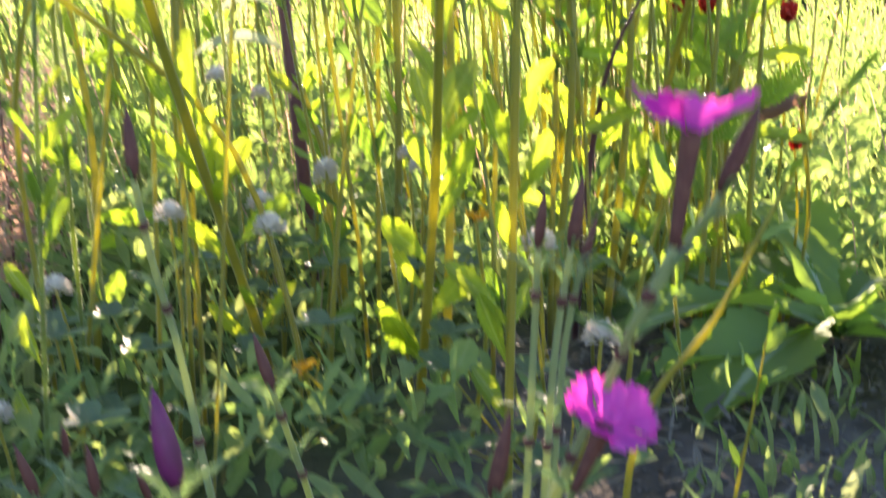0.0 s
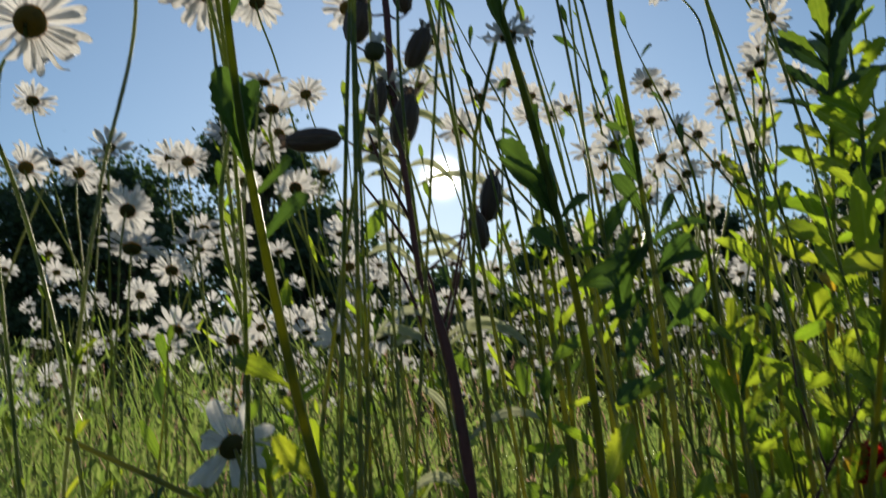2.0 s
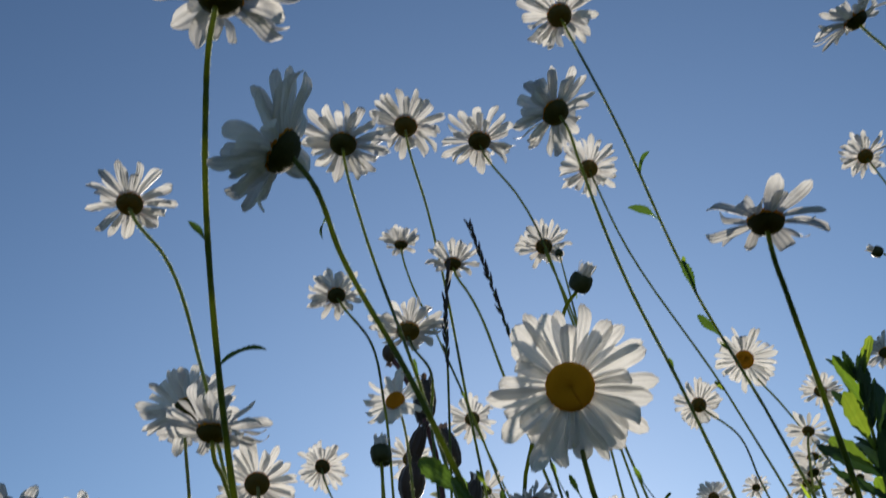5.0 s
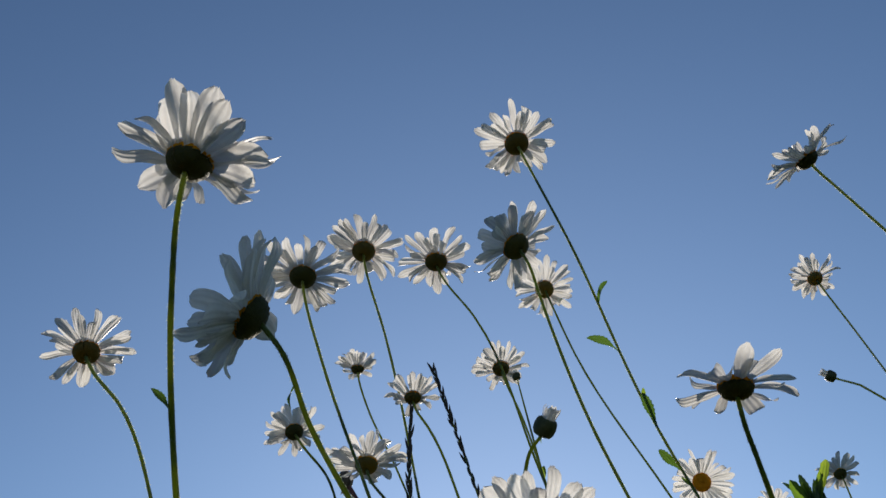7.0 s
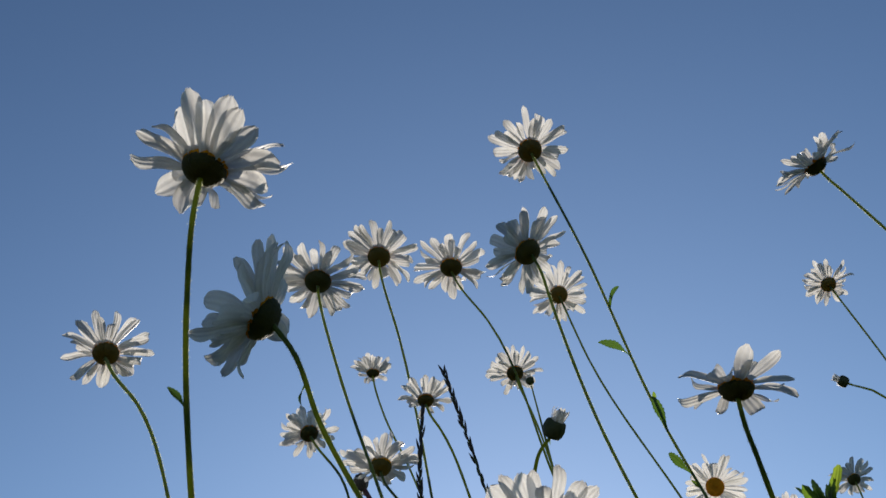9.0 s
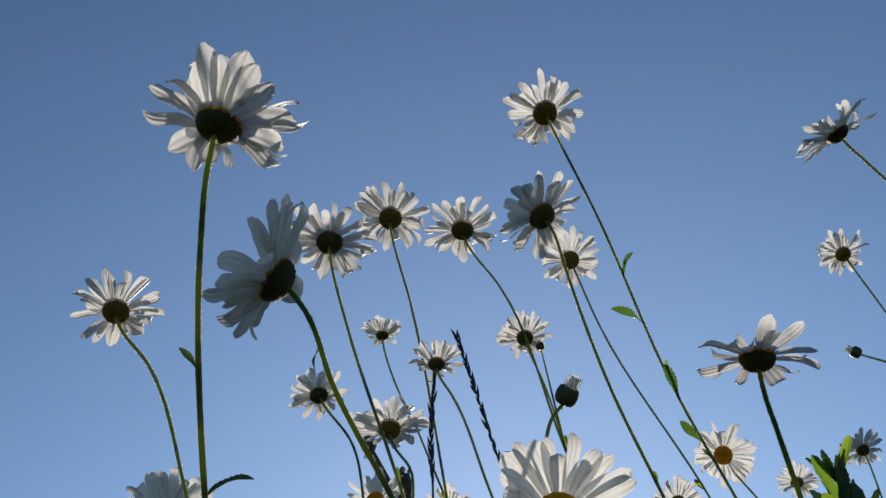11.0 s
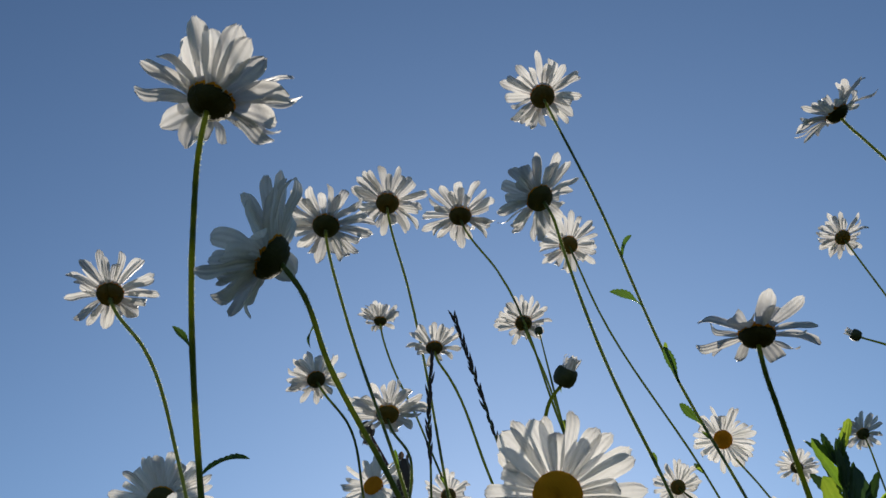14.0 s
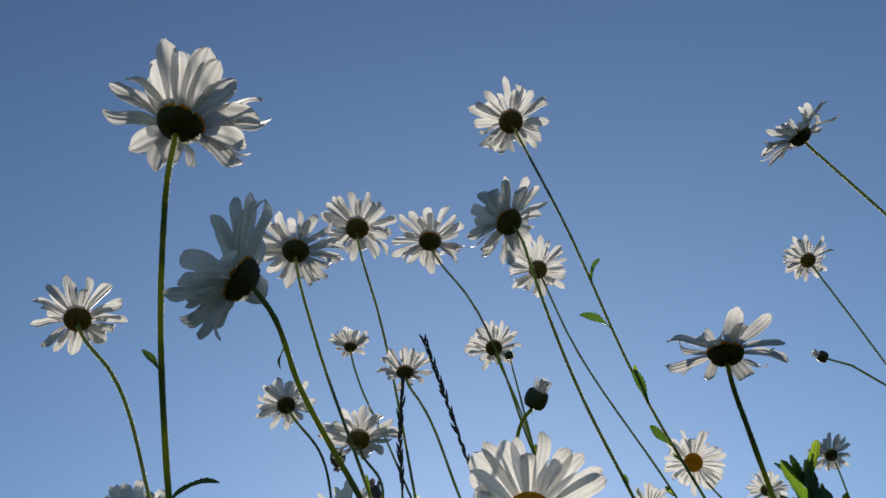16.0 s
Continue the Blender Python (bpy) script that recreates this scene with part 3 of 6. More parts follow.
def wild_herb(p):
    """A thin stalk with a few small leaves up its length."""
    x, y, d = p
    h = field.uniform(0.08, 0.30) if d > 1.0 else field.uniform(0.05, 0.17)
    dx, dy = field.gauss(-0.05, 0.38) * h, field.gauss(0, 0.25) * h
    w = 0.0004 + 0.0002 * d
    v = [(x - w, y, 0), (x + w, y, 0), (x + dx + w * 0.5, y + dy, h), (x + dx - w * 0.5, y + dy, h)]
    f, uv = [(0, 1, 2, 3)], [(0, 0), (1, 0), (1, 1), (0, 1)]
    pale = field.random() < 0.3
    for k in range(20):
        t = field.uniform(0.05, 1.0)
        s = field.uniform(0.012, 0.036) * (1.15 - 0.6 * t) * (0.35 if pale else 1)
        a = field.uniform(0, 6.3)
        m = along((x + dx * t, y + dy * t, h * t), (math.cos(a), math.sin(a), field.uniform(0.2, 1.3)), (field.uniform(-0.7, 0.7), -1, field.uniform(-0.3, 0.9)))
        o = len(v)
        for (u, q, z) in ((-0.06, 0, 0), (0.06, 0, 0), (0.15, 0.65, 0.06), (0.02, 1.2, -0.06), (-0.15, 0.65, 0.06)):
            v.append(tuple(m @ Vector((u * s, q * s, z * s))))
            uv.append((0.5 + 2 * u, q))
        f.append((o, o + 1, o + 2, o + 3, o + 4))
    return v, f, uv


scatter("wild_herbs", "slender leafy wild herbs and seeding stalks in the meadow", "plants", 1700, lambda: in_view(0.55, 4.0, 1.0, 34, 0.9), wild_herb, HERB)


def low_herb(p):
    return wild_herb((p[0], p[1], 0.8))


scatter("wild_herbs", "low leafy wild herbs between the stems", "plants", 450, lambda: in_view(0.7, 2.0, 1.0, 30), low_herb, HERB)
scatter("wild_herbs", "leafy wild herbs in the meadow all round", "plants", 2500, lambda: beside(0.9, 8, 1.2), wild_herb, HERB)


def in_bare():
    return field.uniform(0.02, 0.42), field.uniform(0.28, 0.64), 0.4


def litter(p):
    x, y, d = p
    s, a = field.uniform(0.006, 0.03), field.uniform(0, 6.3)
    m = Matrix.Translation((x, y, 0.003 + field.uniform(0, 0.006))) @ Euler((field.gauss(0, 0.25), field.gauss(0, 0.25), a)).to_matrix().to_4x4()
    pv, pf, puv = moved(blade(s, s * field.uniform(0.05, 0.16), lance, 4, 2, field.uniform(-0.8, 0.8), 0.4), m)
    return [tuple(q) for q in pv], pf, puv


scatter("dry_litter", "dry grey-brown leaf litter on the open soil", "litter", 700, in_bare, litter, LITTER)


def pebble(p):
    x, y, d = p
    r = field.uniform(0.001, 0.0035) * field.uniform(0.5, 1.2)
    v, f, uv = [], [], []
    for i in range(5):
        for k in range(7):
            t, a = math.pi * i / 4, 2 * math.pi * k / 7
            q = r * (1 + 0.35 * noise.noise((x * 90 + math.sin(t) * math.cos(a), y * 90 + math.sin(t) * math.sin(a), math.cos(t) + 3)))
            v.append((x + q * math.sin(t) * math.cos(a), y + q * math.sin(t) * math.sin(a) * 0.8, 0.6 * q * math.cos(t) + 0.001))
            uv.append((k / 7, i / 4))
    for i in range(4):
        for k in range(7):
            a, b = i * 7 + k, i * 7 + (k + 1) % 7
            f.append((a, b, b + 7, a + 7))
    return v, f, uv


scatter("crumbs_of_soil", "crumbs of grey soil and small pebbles", "soil", 1600, in_bare, pebble, SOIL)


# simple daisies of the field: one head with its petals in one mesh
def ring_mesh(seed):
    rnd = random.Random(seed)
    pieces = []
    for k in range(20):
        a = 2 * math.pi * (k + rnd.uniform(-0.3, 0.3)) / 20
        m = Matrix.Rotation(a, 4, "Z") @ Matrix.Translation((0, 0.26, 0.01)) @ Matrix.Rotation(rnd.gauss(0.1, 0.2), 4, "X") @ Matrix.Rotation(rnd.gauss(0, 0.2), 4, "Y")
        pieces.append(moved(blade(0.74 * rnd.uniform(0.85, 1.05), 0.26, petal_shape, 4, 2, rnd.uniform(-0.5, 0.3), 0.2), m))
    return mesh("petals", *joined(pieces), PETAL)


RINGS = [ring_mesh(s) for s in range(4)]
SMALL_DISC = mesh("disc", *lathe([(0.262, 0.0), (0.255, 0.07), (0.15, 0.115), (0.02, 0.12)], 12, 0.0, 1.0, False, True), DISC)
SMALL_CUP = mesh("involucre", *lathe([(0.05, -0.15), (0.17, -0.12), (0.245, -0.05), (0.265, 0.0)], 14, 0.1, 1.0, True, False), BRACT)


SLIM = [mesh("petal", *blade(0.74, 0.20 + 0.02 * k, petal_shape, 4, 2, 0.3 - 0.2 * k, 0.2), PETAL) for k in range(5)]


GAP = Vector((0.015, -0.022, 0.253))


def field_daisy(x, y, h, size, seed):
    rnd = random.Random(seed)
    # a gap in the flower heads towards the sun
    off = Vector((x - 0.05, y, h)) - GAP
    if (off - SUN * off.dot(SUN)).length < 0.042 * off.length:
        return
    d = thing("daisy", (x, y, 0), "white ox-eye daisy standing in the meadow behind the others", "flower", "daisies of the field")
    n = Vector((rnd.gauss(-0.1, 0.25), rnd.uniform(0.2, 0.9), rnd.uniform(0.4, 1.6))).normalized()
    lean = Vector((rnd.gauss(-0.05, 0.09), rnd.gauss(0, 0.05), 0))
    head = Vector((0, 0, h)) + lean
    line = spline([head - n * size * 0.08, head - n * size * 0.5, Vector((rnd.gauss(0, 0.02), rnd.gauss(0, 0.015), h * 0.55)) + lean * rnd.uniform(0.2, 0.7), Vector((0, 0, 0))], 4)
    part("stem", mesh("stem", *tube(line, 0.0009, 0.0012, 5), PALE_STEM), d)
    if math.hypot(x, y) < 1.5:
        for k in range(2):
            i = rnd.randrange(3, len(line) - 3)
            side = Vector((rnd.choice((-1, 1)) * rnd.uniform(0.3, 0.7), rnd.uniform(-0.4, 0.3), 0))
            part("leaf", THIN_LEAVES[rnd.randrange(5)], d, along(line[i], (line[i - 1] - line[i]).normalized() + side, (rnd.uniform(-0.5, 0.5), -1, 0.4), rnd.uniform(0.016, 0.034)))
    m = facing(head, n, rnd.uniform(0, 6), size / 2)
    head_part = part("flower_head", SMALL_CUP, d, m)
    part("disc", SMALL_DISC, head_part)
    cup = rnd.uniform(-0.05, 0.75)
    if math.hypot(x, y) < 1.6:
        for k in range(15):
            a = 2 * math.pi * (k + rnd.uniform(-0.3, 0.3)) / 15
            part("petal", SLIM[rnd.randrange(5)], head_part, Matrix.Rotation(a, 4, "Z") @ Matrix.Translation((0, 0.26, 0.01)) @ Matrix.Rotation(rnd.gauss(cup, 0.22), 4, "X") @ Matrix.Rotation(rnd.gauss(0, 0.25), 4, "Y") @ Matrix.Scale(rnd.uniform(0.85, 1.08), 4))
    else:
        tagged(part("petals", RINGS[rnd.randrange(4)], head_part), kind="stuff")


for i in range(120):
    a = radians(field.uniform(-40, -6) if i % 3 else field.uniform(-6, 26))
    r = field.uniform(0.85, 2.5) if i % 3 else field.uniform(1.1, 2.8)
    tall = 0.30 + 0.02 * r if i % 3 else 0.36
    field_daisy(r * math.sin(a), r * math.cos(a), field.uniform(tall, tall + 0.19), field.uniform(0.038, 0.05), i)


for i in range(42):
    a, r = radians(field.uniform(-16, 3)), field.uniform(0.95, 1.7)
    field_daisy(r * math.sin(a), r * math.cos(a), field.uniform(0.36, 0.46 + 0.08 * r), field.uniform(0.034, 0.046), 500 + i)


# behind the thick stems, where the meadow runs up to the sun
for i in range(48):
    a, r = radians(field.uniform(2, 17)), field.uniform(1.0, 2.2)
    field_daisy(r * math.sin(a), r * math.cos(a), field.uniform(0.36, 0.44 + 0.05 * r), field.uniform(0.034, 0.046), 700 + i)


# low ones on the side away from the herbs
for i in range(34):
    a, r = radians(field.uniform(-38, -10)), field.uniform(1.62, 2.7)
    field_daisy(r * math.sin(a), r * math.cos(a), field.uniform(0.27, 0.38), field.uniform(0.038, 0.048), 940 + i)


# a further row across the sunlit stand
for i in range(34):
    a, r = radians(field.uniform(-15, 5)), field.uniform(1.62, 2.5)
    field_daisy(r * math.sin(a), r * math.cos(a), field.uniform(0.42, 0.52 + 0.06 * (r - 1.6)), field.uniform(0.036, 0.046), 860 + i)


# taller ones nearer by
for i in range(24):
    a, r = radians(field.uniform(-3, 22)), field.uniform(0.8, 1.25)
    field_daisy(r * math.sin(a), r * math.cos(a), field.uniform(0.46, 0.56) + 0.1 * (r - 0.8), field.uniform(0.032, 0.044), 800 + i)


def far_daisy(p):
    x, y, d = p
    h, s = field.uniform(0.34, 0.62), field.uniform(0.018, 0.026)
    m = facing((x, y, h), (field.gauss(-0.1, 0.3), field.uniform(0.3, 0.9), field.uniform(0.3, 0.9)), field.uniform(0, 6), s)
    v, f, uv = [], [], []
    cup = field.uniform(-0.1, 0.6)
    for k in range(13):
        a = 2 * math.pi * (k + field.uniform(-0.3, 0.3)) / 13
        o = len(v)
        far, tip = field.uniform(0.6, 1.0), cup + field.gauss(0, 0.15)
        for (ra, rr, z) in ((-0.2, 0.3, 0), (0.2, 0.3, 0), (0.17, far, tip), (-0.17, far, tip)):
            v.append(tuple(m @ Vector((rr * math.cos(a + ra), rr * math.sin(a + ra), z))))
            uv.append((0.5, rr))
        f.append((o, o + 1, o + 2, o + 3))
    return v, f, uv


scatter("far_daisies", "hundreds of white daisies far across the meadow", "flowers", 1250, lambda: in_view(2.0, 20, 1.3, 40), far_daisy, PETAL)
scatter("far_daisies", "white daisies across the meadow all round", "flowers", 900, lambda: beside(2.0, 20, 1.3), far_daisy, PETAL)


def far_stalk(p):
    """A thin bowed stalk, some with a pale seed tip."""
    x, y, d = p
    h, w = min(0.62, field.uniform(0.3, 1.1) * (0.25 + 0.11 * d)), 0.0005 + 0.00025 * d
    dx, dy = field.gauss(-0.05, 0.3) * h, field.gauss(0, 0.2) * h
    v, uv = [], []
    tip = field.choice((0.4, 0.5, 2.0))
    for t, k in ((0, 1.2), (0.4, 1.0), (0.75, 0.8), (0.84, 0.8 * tip), (1.0, 0.3 * tip)):
        cx, cy, cz = x + dx * t * t, y + dy * t * t, h * (t - 0.1 * t * t)
        v += [(cx - w * k, cy, cz), (cx + w * k, cy, cz)]
        uv += [(0, t), (1, t)]
    f = [(2 * i, 2 * i + 1, 2 * i + 3, 2 * i + 2) for i in range(4)]
    # narrow leaves that hug the stalk
    for k in range(3):
        t, a = field.uniform(0.15, 0.8), field.uniform(0, 6.3)
        s = field.uniform(0.014, 0.034) * (1.2 - 0.7 * t)
        m = along((x + dx * t * t, y + dy * t * t, h * (t - 0.1 * t * t)), (math.cos(a) * 0.6, math.sin(a) * 0.6, field.uniform(0.5, 1.3)), (field.uniform(-0.7, 0.7), -1, field.uniform(-0.3, 0.6)))
        o = len(v)
        for (u, q, z) in ((-0.06, 0, 0), (0.06, 0, 0), (0.13, 0.6, 0.05), (0.02, 1, -0.08), (-0.13, 0.6, 0.05)):
            v.append(tuple(m @ Vector((u * s, q * s, z * s))))
            uv.append((0.5 + 2 * u, q))
        f.append((o, o + 1, o + 2, o + 3, o + 4))
    return v, f, uv


def panicle(p):
    """A loose seeding grass: a hair-thin stalk with pale spikelets about its top."""
    x, y, d = p
    h, w = min(0.5, field.uniform(0.35, 1.0) * (0.24 + 0.09 * d)), 0.0003 + 0.0002 * d
    dx, dy = field.gauss(-0.06, 0.25) * h, field.gauss(0, 0.2) * h
    v = [(x - w, y, 0), (x + w, y, 0), (x + dx * 0.4 + w, y + dy * 0.4, h * 0.6), (x + dx * 0.4 - w, y + dy * 0.4, h * 0.6), (x + dx + w * 0.4, y + dy, h), (x + dx - w * 0.4, y + dy, h)]
    f, uv = [(0, 1, 2, 3), (3, 2, 4, 5)], [(0, 0), (1, 0), (1, 0.6), (0, 0.6), (1, 1), (0, 1)]
    for k in range(22):
        t = field.uniform(0.55, 1.0)
        b = 0.4 + 0.6 * max(0.0, (t - 0.6) / 0.4)
        s, a, r = field.uniform(0.0022, 0.0050), field.uniform(0, 6.3), field.uniform(0.0, 0.016) * (1.15 - t) / 0.5
        m = along((x + dx * b + r * math.cos(a), y + dy * b + r * math.sin(a), h * t), (math.cos(a) * 0.5, math.sin(a) * 0.5, field.uniform(-0.3, 1)), (field.uniform(-0.7, 0.7), -1, 0.2))
        o = len(v)
        for (u, q) in ((0, 0), (0.22, 0.45), (0, 1), (-0.22, 0.45)):
            v.append(tuple(m @ Vector((u * s, q * s, 0))))
            uv.append((0.5 + u, q))
        f.append((o, o + 1, o + 2, o + 3))
    return v, f, uv


scatter("seeding_grass", "pale rosy seeding grass, fine as mist, among the stems", "grass", 450, lambda: in_view(0.6, 3.0, 1.0, 36, 0.6), panicle, SORREL)


def left_side():
    d, a = field.uniform(0.8, 2.6), radians(field.uniform(-40, -13))
    return d * math.sin(a), d * math.cos(a), d


scatter("far_stalks", "pale backlit stalks and seeding grass among the daisies", "grass", 700, left_side, far_stalk, STALK)
scatter("far_stalks", "thin backlit stalks far across the meadow", "grass", 1500, lambda: in_view(1.3, 5.0, 1.0, 40), far_stalk, STALK)


def tree(x, y, h, wide, seed, leaves=26000, low=0.02, label="dark leafy tree at the edge of the meadow, against the light", name="tree"):
    """A broad hedge tree: trunk, limbs and an uneven crown of many small leaves in clumps."""
    rnd = random.Random(seed)
    t = thing(name, (x, y, 0), label, name, name + "s behind the meadow")
    pieces = [tube(spline([(0, 0, -0.1), (rnd.uniform(-0.2, 0.2), 0, h * 0.3), (rnd.uniform(-0.3, 0.3), 0, h * 0.75)], 5), 0.16, 0.04, 8)]
    clumps = []
    for k in range(60):
        z = h * (low + (1 - low) * rnd.random() ** 0.8)
        rad = wide * math.sqrt(max(0.03, 1 - ((z / h - 0.42) / 0.62) ** 2)) * rnd.uniform(0.25, 1.0)
        a = rnd.uniform(0, 6.3)
        c = Vector((rad * math.cos(a), rad * math.sin(a), z))
        clumps.append((c, rnd.uniform(0.35, 0.85) * wide * 0.42))
        pieces.append(tube(spline([(0, 0, z * 0.45), tuple(c * 0.55 + Vector((0, 0, z * 0.12))), tuple(c)], 3), 0.05, 0.012, 5))
    part("trunk", mesh("trunk", *joined(pieces), BARK), t)
    v, f, uv = [], [], []
    for k in range(leaves):
        c, r = clumps[k % len(clumps)]
        q = Vector((rnd.gauss(0, 0.5), rnd.gauss(0, 0.5), rnd.gauss(0, 0.42))) * r
        p = c + q
        if p.z < 0.05:
            continue
        s = rnd.uniform(0.08, 0.17)
        m = Matrix.Translation(p) @ Euler((rnd.uniform(0, 6), rnd.uniform(0, 6), rnd.uniform(0, 6))).to_matrix().to_4x4()
        o = len(v)
        for (u, w) in ((0, 0), (-0.32, 0.5), (0, 1), (0.32, 0.5)):
            v.append(tuple(m @ Vector((u * s, w * s, 0.06 * s * (1 if u else 0)))))
            uv.append((0.5 + u, w))
        f.append((o, o + 1, o + 2, o + 3))
    part("crown", mesh("crown", v, f, uv, TREE_LEAF, False), t)


tree(-15.2, 17.6, 7.2, 1.9, 1)
tree(-12.2, 18.5, 5.0, 2.2, 2)
tree(-10.2, 19.5, 5.2, 2.6, 3)
tree(-8.0, 21.5, 6.9, 1.7, 4)
tree(-6.1, 20.5, 4.4, 1.5, 5)
tree(-3.9, 22.0, 3.0, 2.2, 6)
tree(-1.0, 23.0, 4.1, 1.9, 7)
tree(1.6, 23.0, 4.2, 1.8, 8)
tree(4.6, 21.5, 5.2, 1.9, 9)
tree(7.6, 20.5, 7.4, 2.4, 10)
tree(10.8, 19.0, 7.0, 2.8, 11)
tree(-20.0, 12.5, 6.0, 3.4, 12)
for i in range(12):
    tree(-21 + 2.9 * i, 18.4 + 1.2 * math.sin(i * 2.0), 1.7 + 0.4 * math.sin(i * 3.1), 2.3, 30 + i, 14000, 0.02, "low dense shrub of the hedge under the trees", "shrub")


# ---- the daisies, one by one ----
stem_a = daisy((-0.067, 0.191, 0.559), (0.279, 0.132, 0.951), 0.0558, [(-0.084, 0.212, 0.521), (-0.103, 0.258, 0.446), (-0.114, 0.308, 0.365), (-0.116, 0.348, 0.304)], (-0.091, 0.550), petals=24, leaves=0, wide=1.4, cup=0.4, thick=1.65)
stem_b = daisy((-0.060, 0.226, 0.510), (-0.740, -0.280, 0.610), 0.0560, [(-0.048, 0.248, 0.474), (-0.035, 0.272, 0.434), (-0.018, 0.313, 0.364), (-0.003, 0.364, 0.275), (-0.002, 0.420, 0.171)], (-0.012, 0.509), petals=33, leaves=0, wide=1.25, cup=0.55, thick=1.6, loose=0.28)
daisy((-0.122, 0.460, 0.694), (-0.011, 0.375, 0.927), 0.0556, [(-0.114, 0.462, 0.630), (-0.090, 0.469, 0.521)], (-0.012, 0.493))
daisy((-0.116, 0.592, 0.800), (0.020, 0.435, 0.900), 0.0590, [(-0.107, 0.595, 0.720), (-0.094, 0.599, 0.537)], (-0.059, 0.609))
daisy((-0.083, 0.721, 0.863), (0.023, 0.274, 0.961), 0.0662, [(-0.058, 0.729, 0.800), (-0.026, 0.738, 0.637)], (0.103, 0.777))
stem_f = daisy((0.024, 0.582, 0.857), (-0.129, 0.410, 0.903), 0.0626, [(0.045, 0.588, 0.759), (0.073, 0.597, 0.595), (0.096, 0.604, 0.510)], (0.182, 0.630))
daisy((0.015, 0.489, 0.694), (-0.462, 0.250, 0.851), 0.0585, [(0.023, 0.491, 0.654), (0.036, 0.495, 0.562), (0.051, 0.500, 0.498)], (0.126, 0.522))
daisy((0.006, 0.776, 0.838), (-0.115, 0.655, 0.747), 0.0554, [(0.020, 0.780, 0.765), (0.076, 0.797, 0.602)], (0.217, 0.840))
stem_e = daisy((0.103, 0.300, 0.473), (0.160, 0.030, 0.985), 0.0440, [(0.104, 0.318, 0.451), (0.112, 0.371, 0.387)], (0.110, 0.674), petals=16, leaves=1, wide=1.2, cup=0.16, thick=1.2, loose=0.16)
stem_d = daisy((-0.179, 0.309, 0.573), (-0.176, 0.388, 0.905), 0.0406, [(-0.164, 0.316, 0.544), (-0.155, 0.338, 0.491), (-0.144, 0.338, 0.442), (-0.137, 0.359, 0.371), (-0.139, 0.355, 0.341), (-0.144, 0.396, 0.281), (-0.148, 0.393, 0.203)], (-0.156, 0.387))
daisy((0.210, 0.506, 0.713), (-0.370, -0.209, 0.905), 0.0503, [(0.219, 0.509, 0.693)], (0.444, 0.577))
daisy((0.253, 0.833, 0.810), (-0.053, 0.493, 0.868), 0.0462, [(0.270, 0.838, 0.749)], (0.437, 0.889))
daisy((-0.153, 0.668, 0.740), (0.064, 0.148, 0.987), 0.0350, [(-0.148, 0.669, 0.703), (-0.132, 0.674, 0.651)], (-0.009, 0.711), cup=0.6)
daisy((-0.076, 0.529, 0.626), (0.023, 0.274, 0.961), 0.0353, [(-0.069, 0.531, 0.604), (-0.053, 0.536, 0.537)], (0.061, 0.570), cup=0.6)
daisy((-0.047, 0.762, 0.759), (-0.053, 0.493, 0.868), 0.0483, [(-0.038, 0.765, 0.715), (-0.027, 0.769, 0.639)], (0.062, 0.795), cup=0.42)
daisy((-0.147, 0.496, 0.605), (-0.301, 0.435, 0.849), 0.0372, [(-0.132, 0.509, 0.576), (-0.128, 0.517, 0.533), (-0.130, 0.526, 0.467), (-0.132, 0.541, 0.362), (-0.132, 0.546, 0.268)], (-0.132, 0.557), cup=0.42)
daisy((-0.125, 0.573, 0.608), (-0.015, 0.385, 0.923), 0.0507, [(-0.114, 0.577, 0.579), (-0.116, 0.576, 0.541)], (-0.055, 0.595), cup=0.42)
stem_c = daisy((0.014, 0.335, 0.440), (0.174, -0.936, -0.307), 0.0625, [(0.012, 0.353, 0.413), (0.020, 0.400, 0.343), (0.027, 0.393, 0.247), (0.027, 0.397, 0.201)], (0.027, 0.411), petals=34, leaves=0, wide=1.14, cup=-0.05, thick=1.3)
daisy((0.100, 0.880, 0.659), (0.218, -0.878, -0.426), 0.0546, [(0.121, 0.886, 0.613)], (0.348, 0.955))
daisy((0.228, 0.936, 0.658), (-0.067, 0.530, 0.845), 0.0390, [(0.230, 0.936, 0.613)], (0.246, 0.941))
stem_h = daisy((-0.223, 0.444, 0.523), (-0.205, 0.678, 0.706), 0.0533, [(-0.221, 0.445, 0.458), (-0.235, 0.441, 0.376)], (-0.258, 0.434))
daisy((-0.117, 0.280, 0.431), (0.066, 0.133, 0.989), 0.0403, [(-0.120, 0.293, 0.418), (-0.125, 0.330, 0.370), (-0.129, 0.345, 0.349), (-0.133, 0.363, 0.317), (-0.139, 0.382, 0.275)], (-0.170, 0.482))
daisy((-0.209, 0.504, 0.494), (-0.370, 0.682, 0.631), 0.0480, [(-0.200, 0.507, 0.412)], (-0.166, 0.517))
daisy((-0.289, 0.800, 0.613), (-0.056, 0.849, 0.526), 0.0450, [(-0.276, 0.804, 0.566), (-0.261, 0.808, 0.508)], (-0.155, 0.839))
daisy((-0.140, 0.577, 0.560), (-0.058, -0.974, 0.220), 0.0429, [(-0.134, 0.579, 0.485), (-0.130, 0.580, 0.411)], (-0.110, 0.586))
daisy((-0.256, 0.409, 0.444), (-0.108, 0.839, 0.534), 0.0504, [(-0.259, 0.414, 0.439), (-0.271, 0.413, 0.428), (-0.277, 0.417, 0.403), (-0.301, 0.444, 0.391), (-0.294, 0.444, 0.355), (-0.289, 0.452, 0.288)], (-0.272, 0.480))
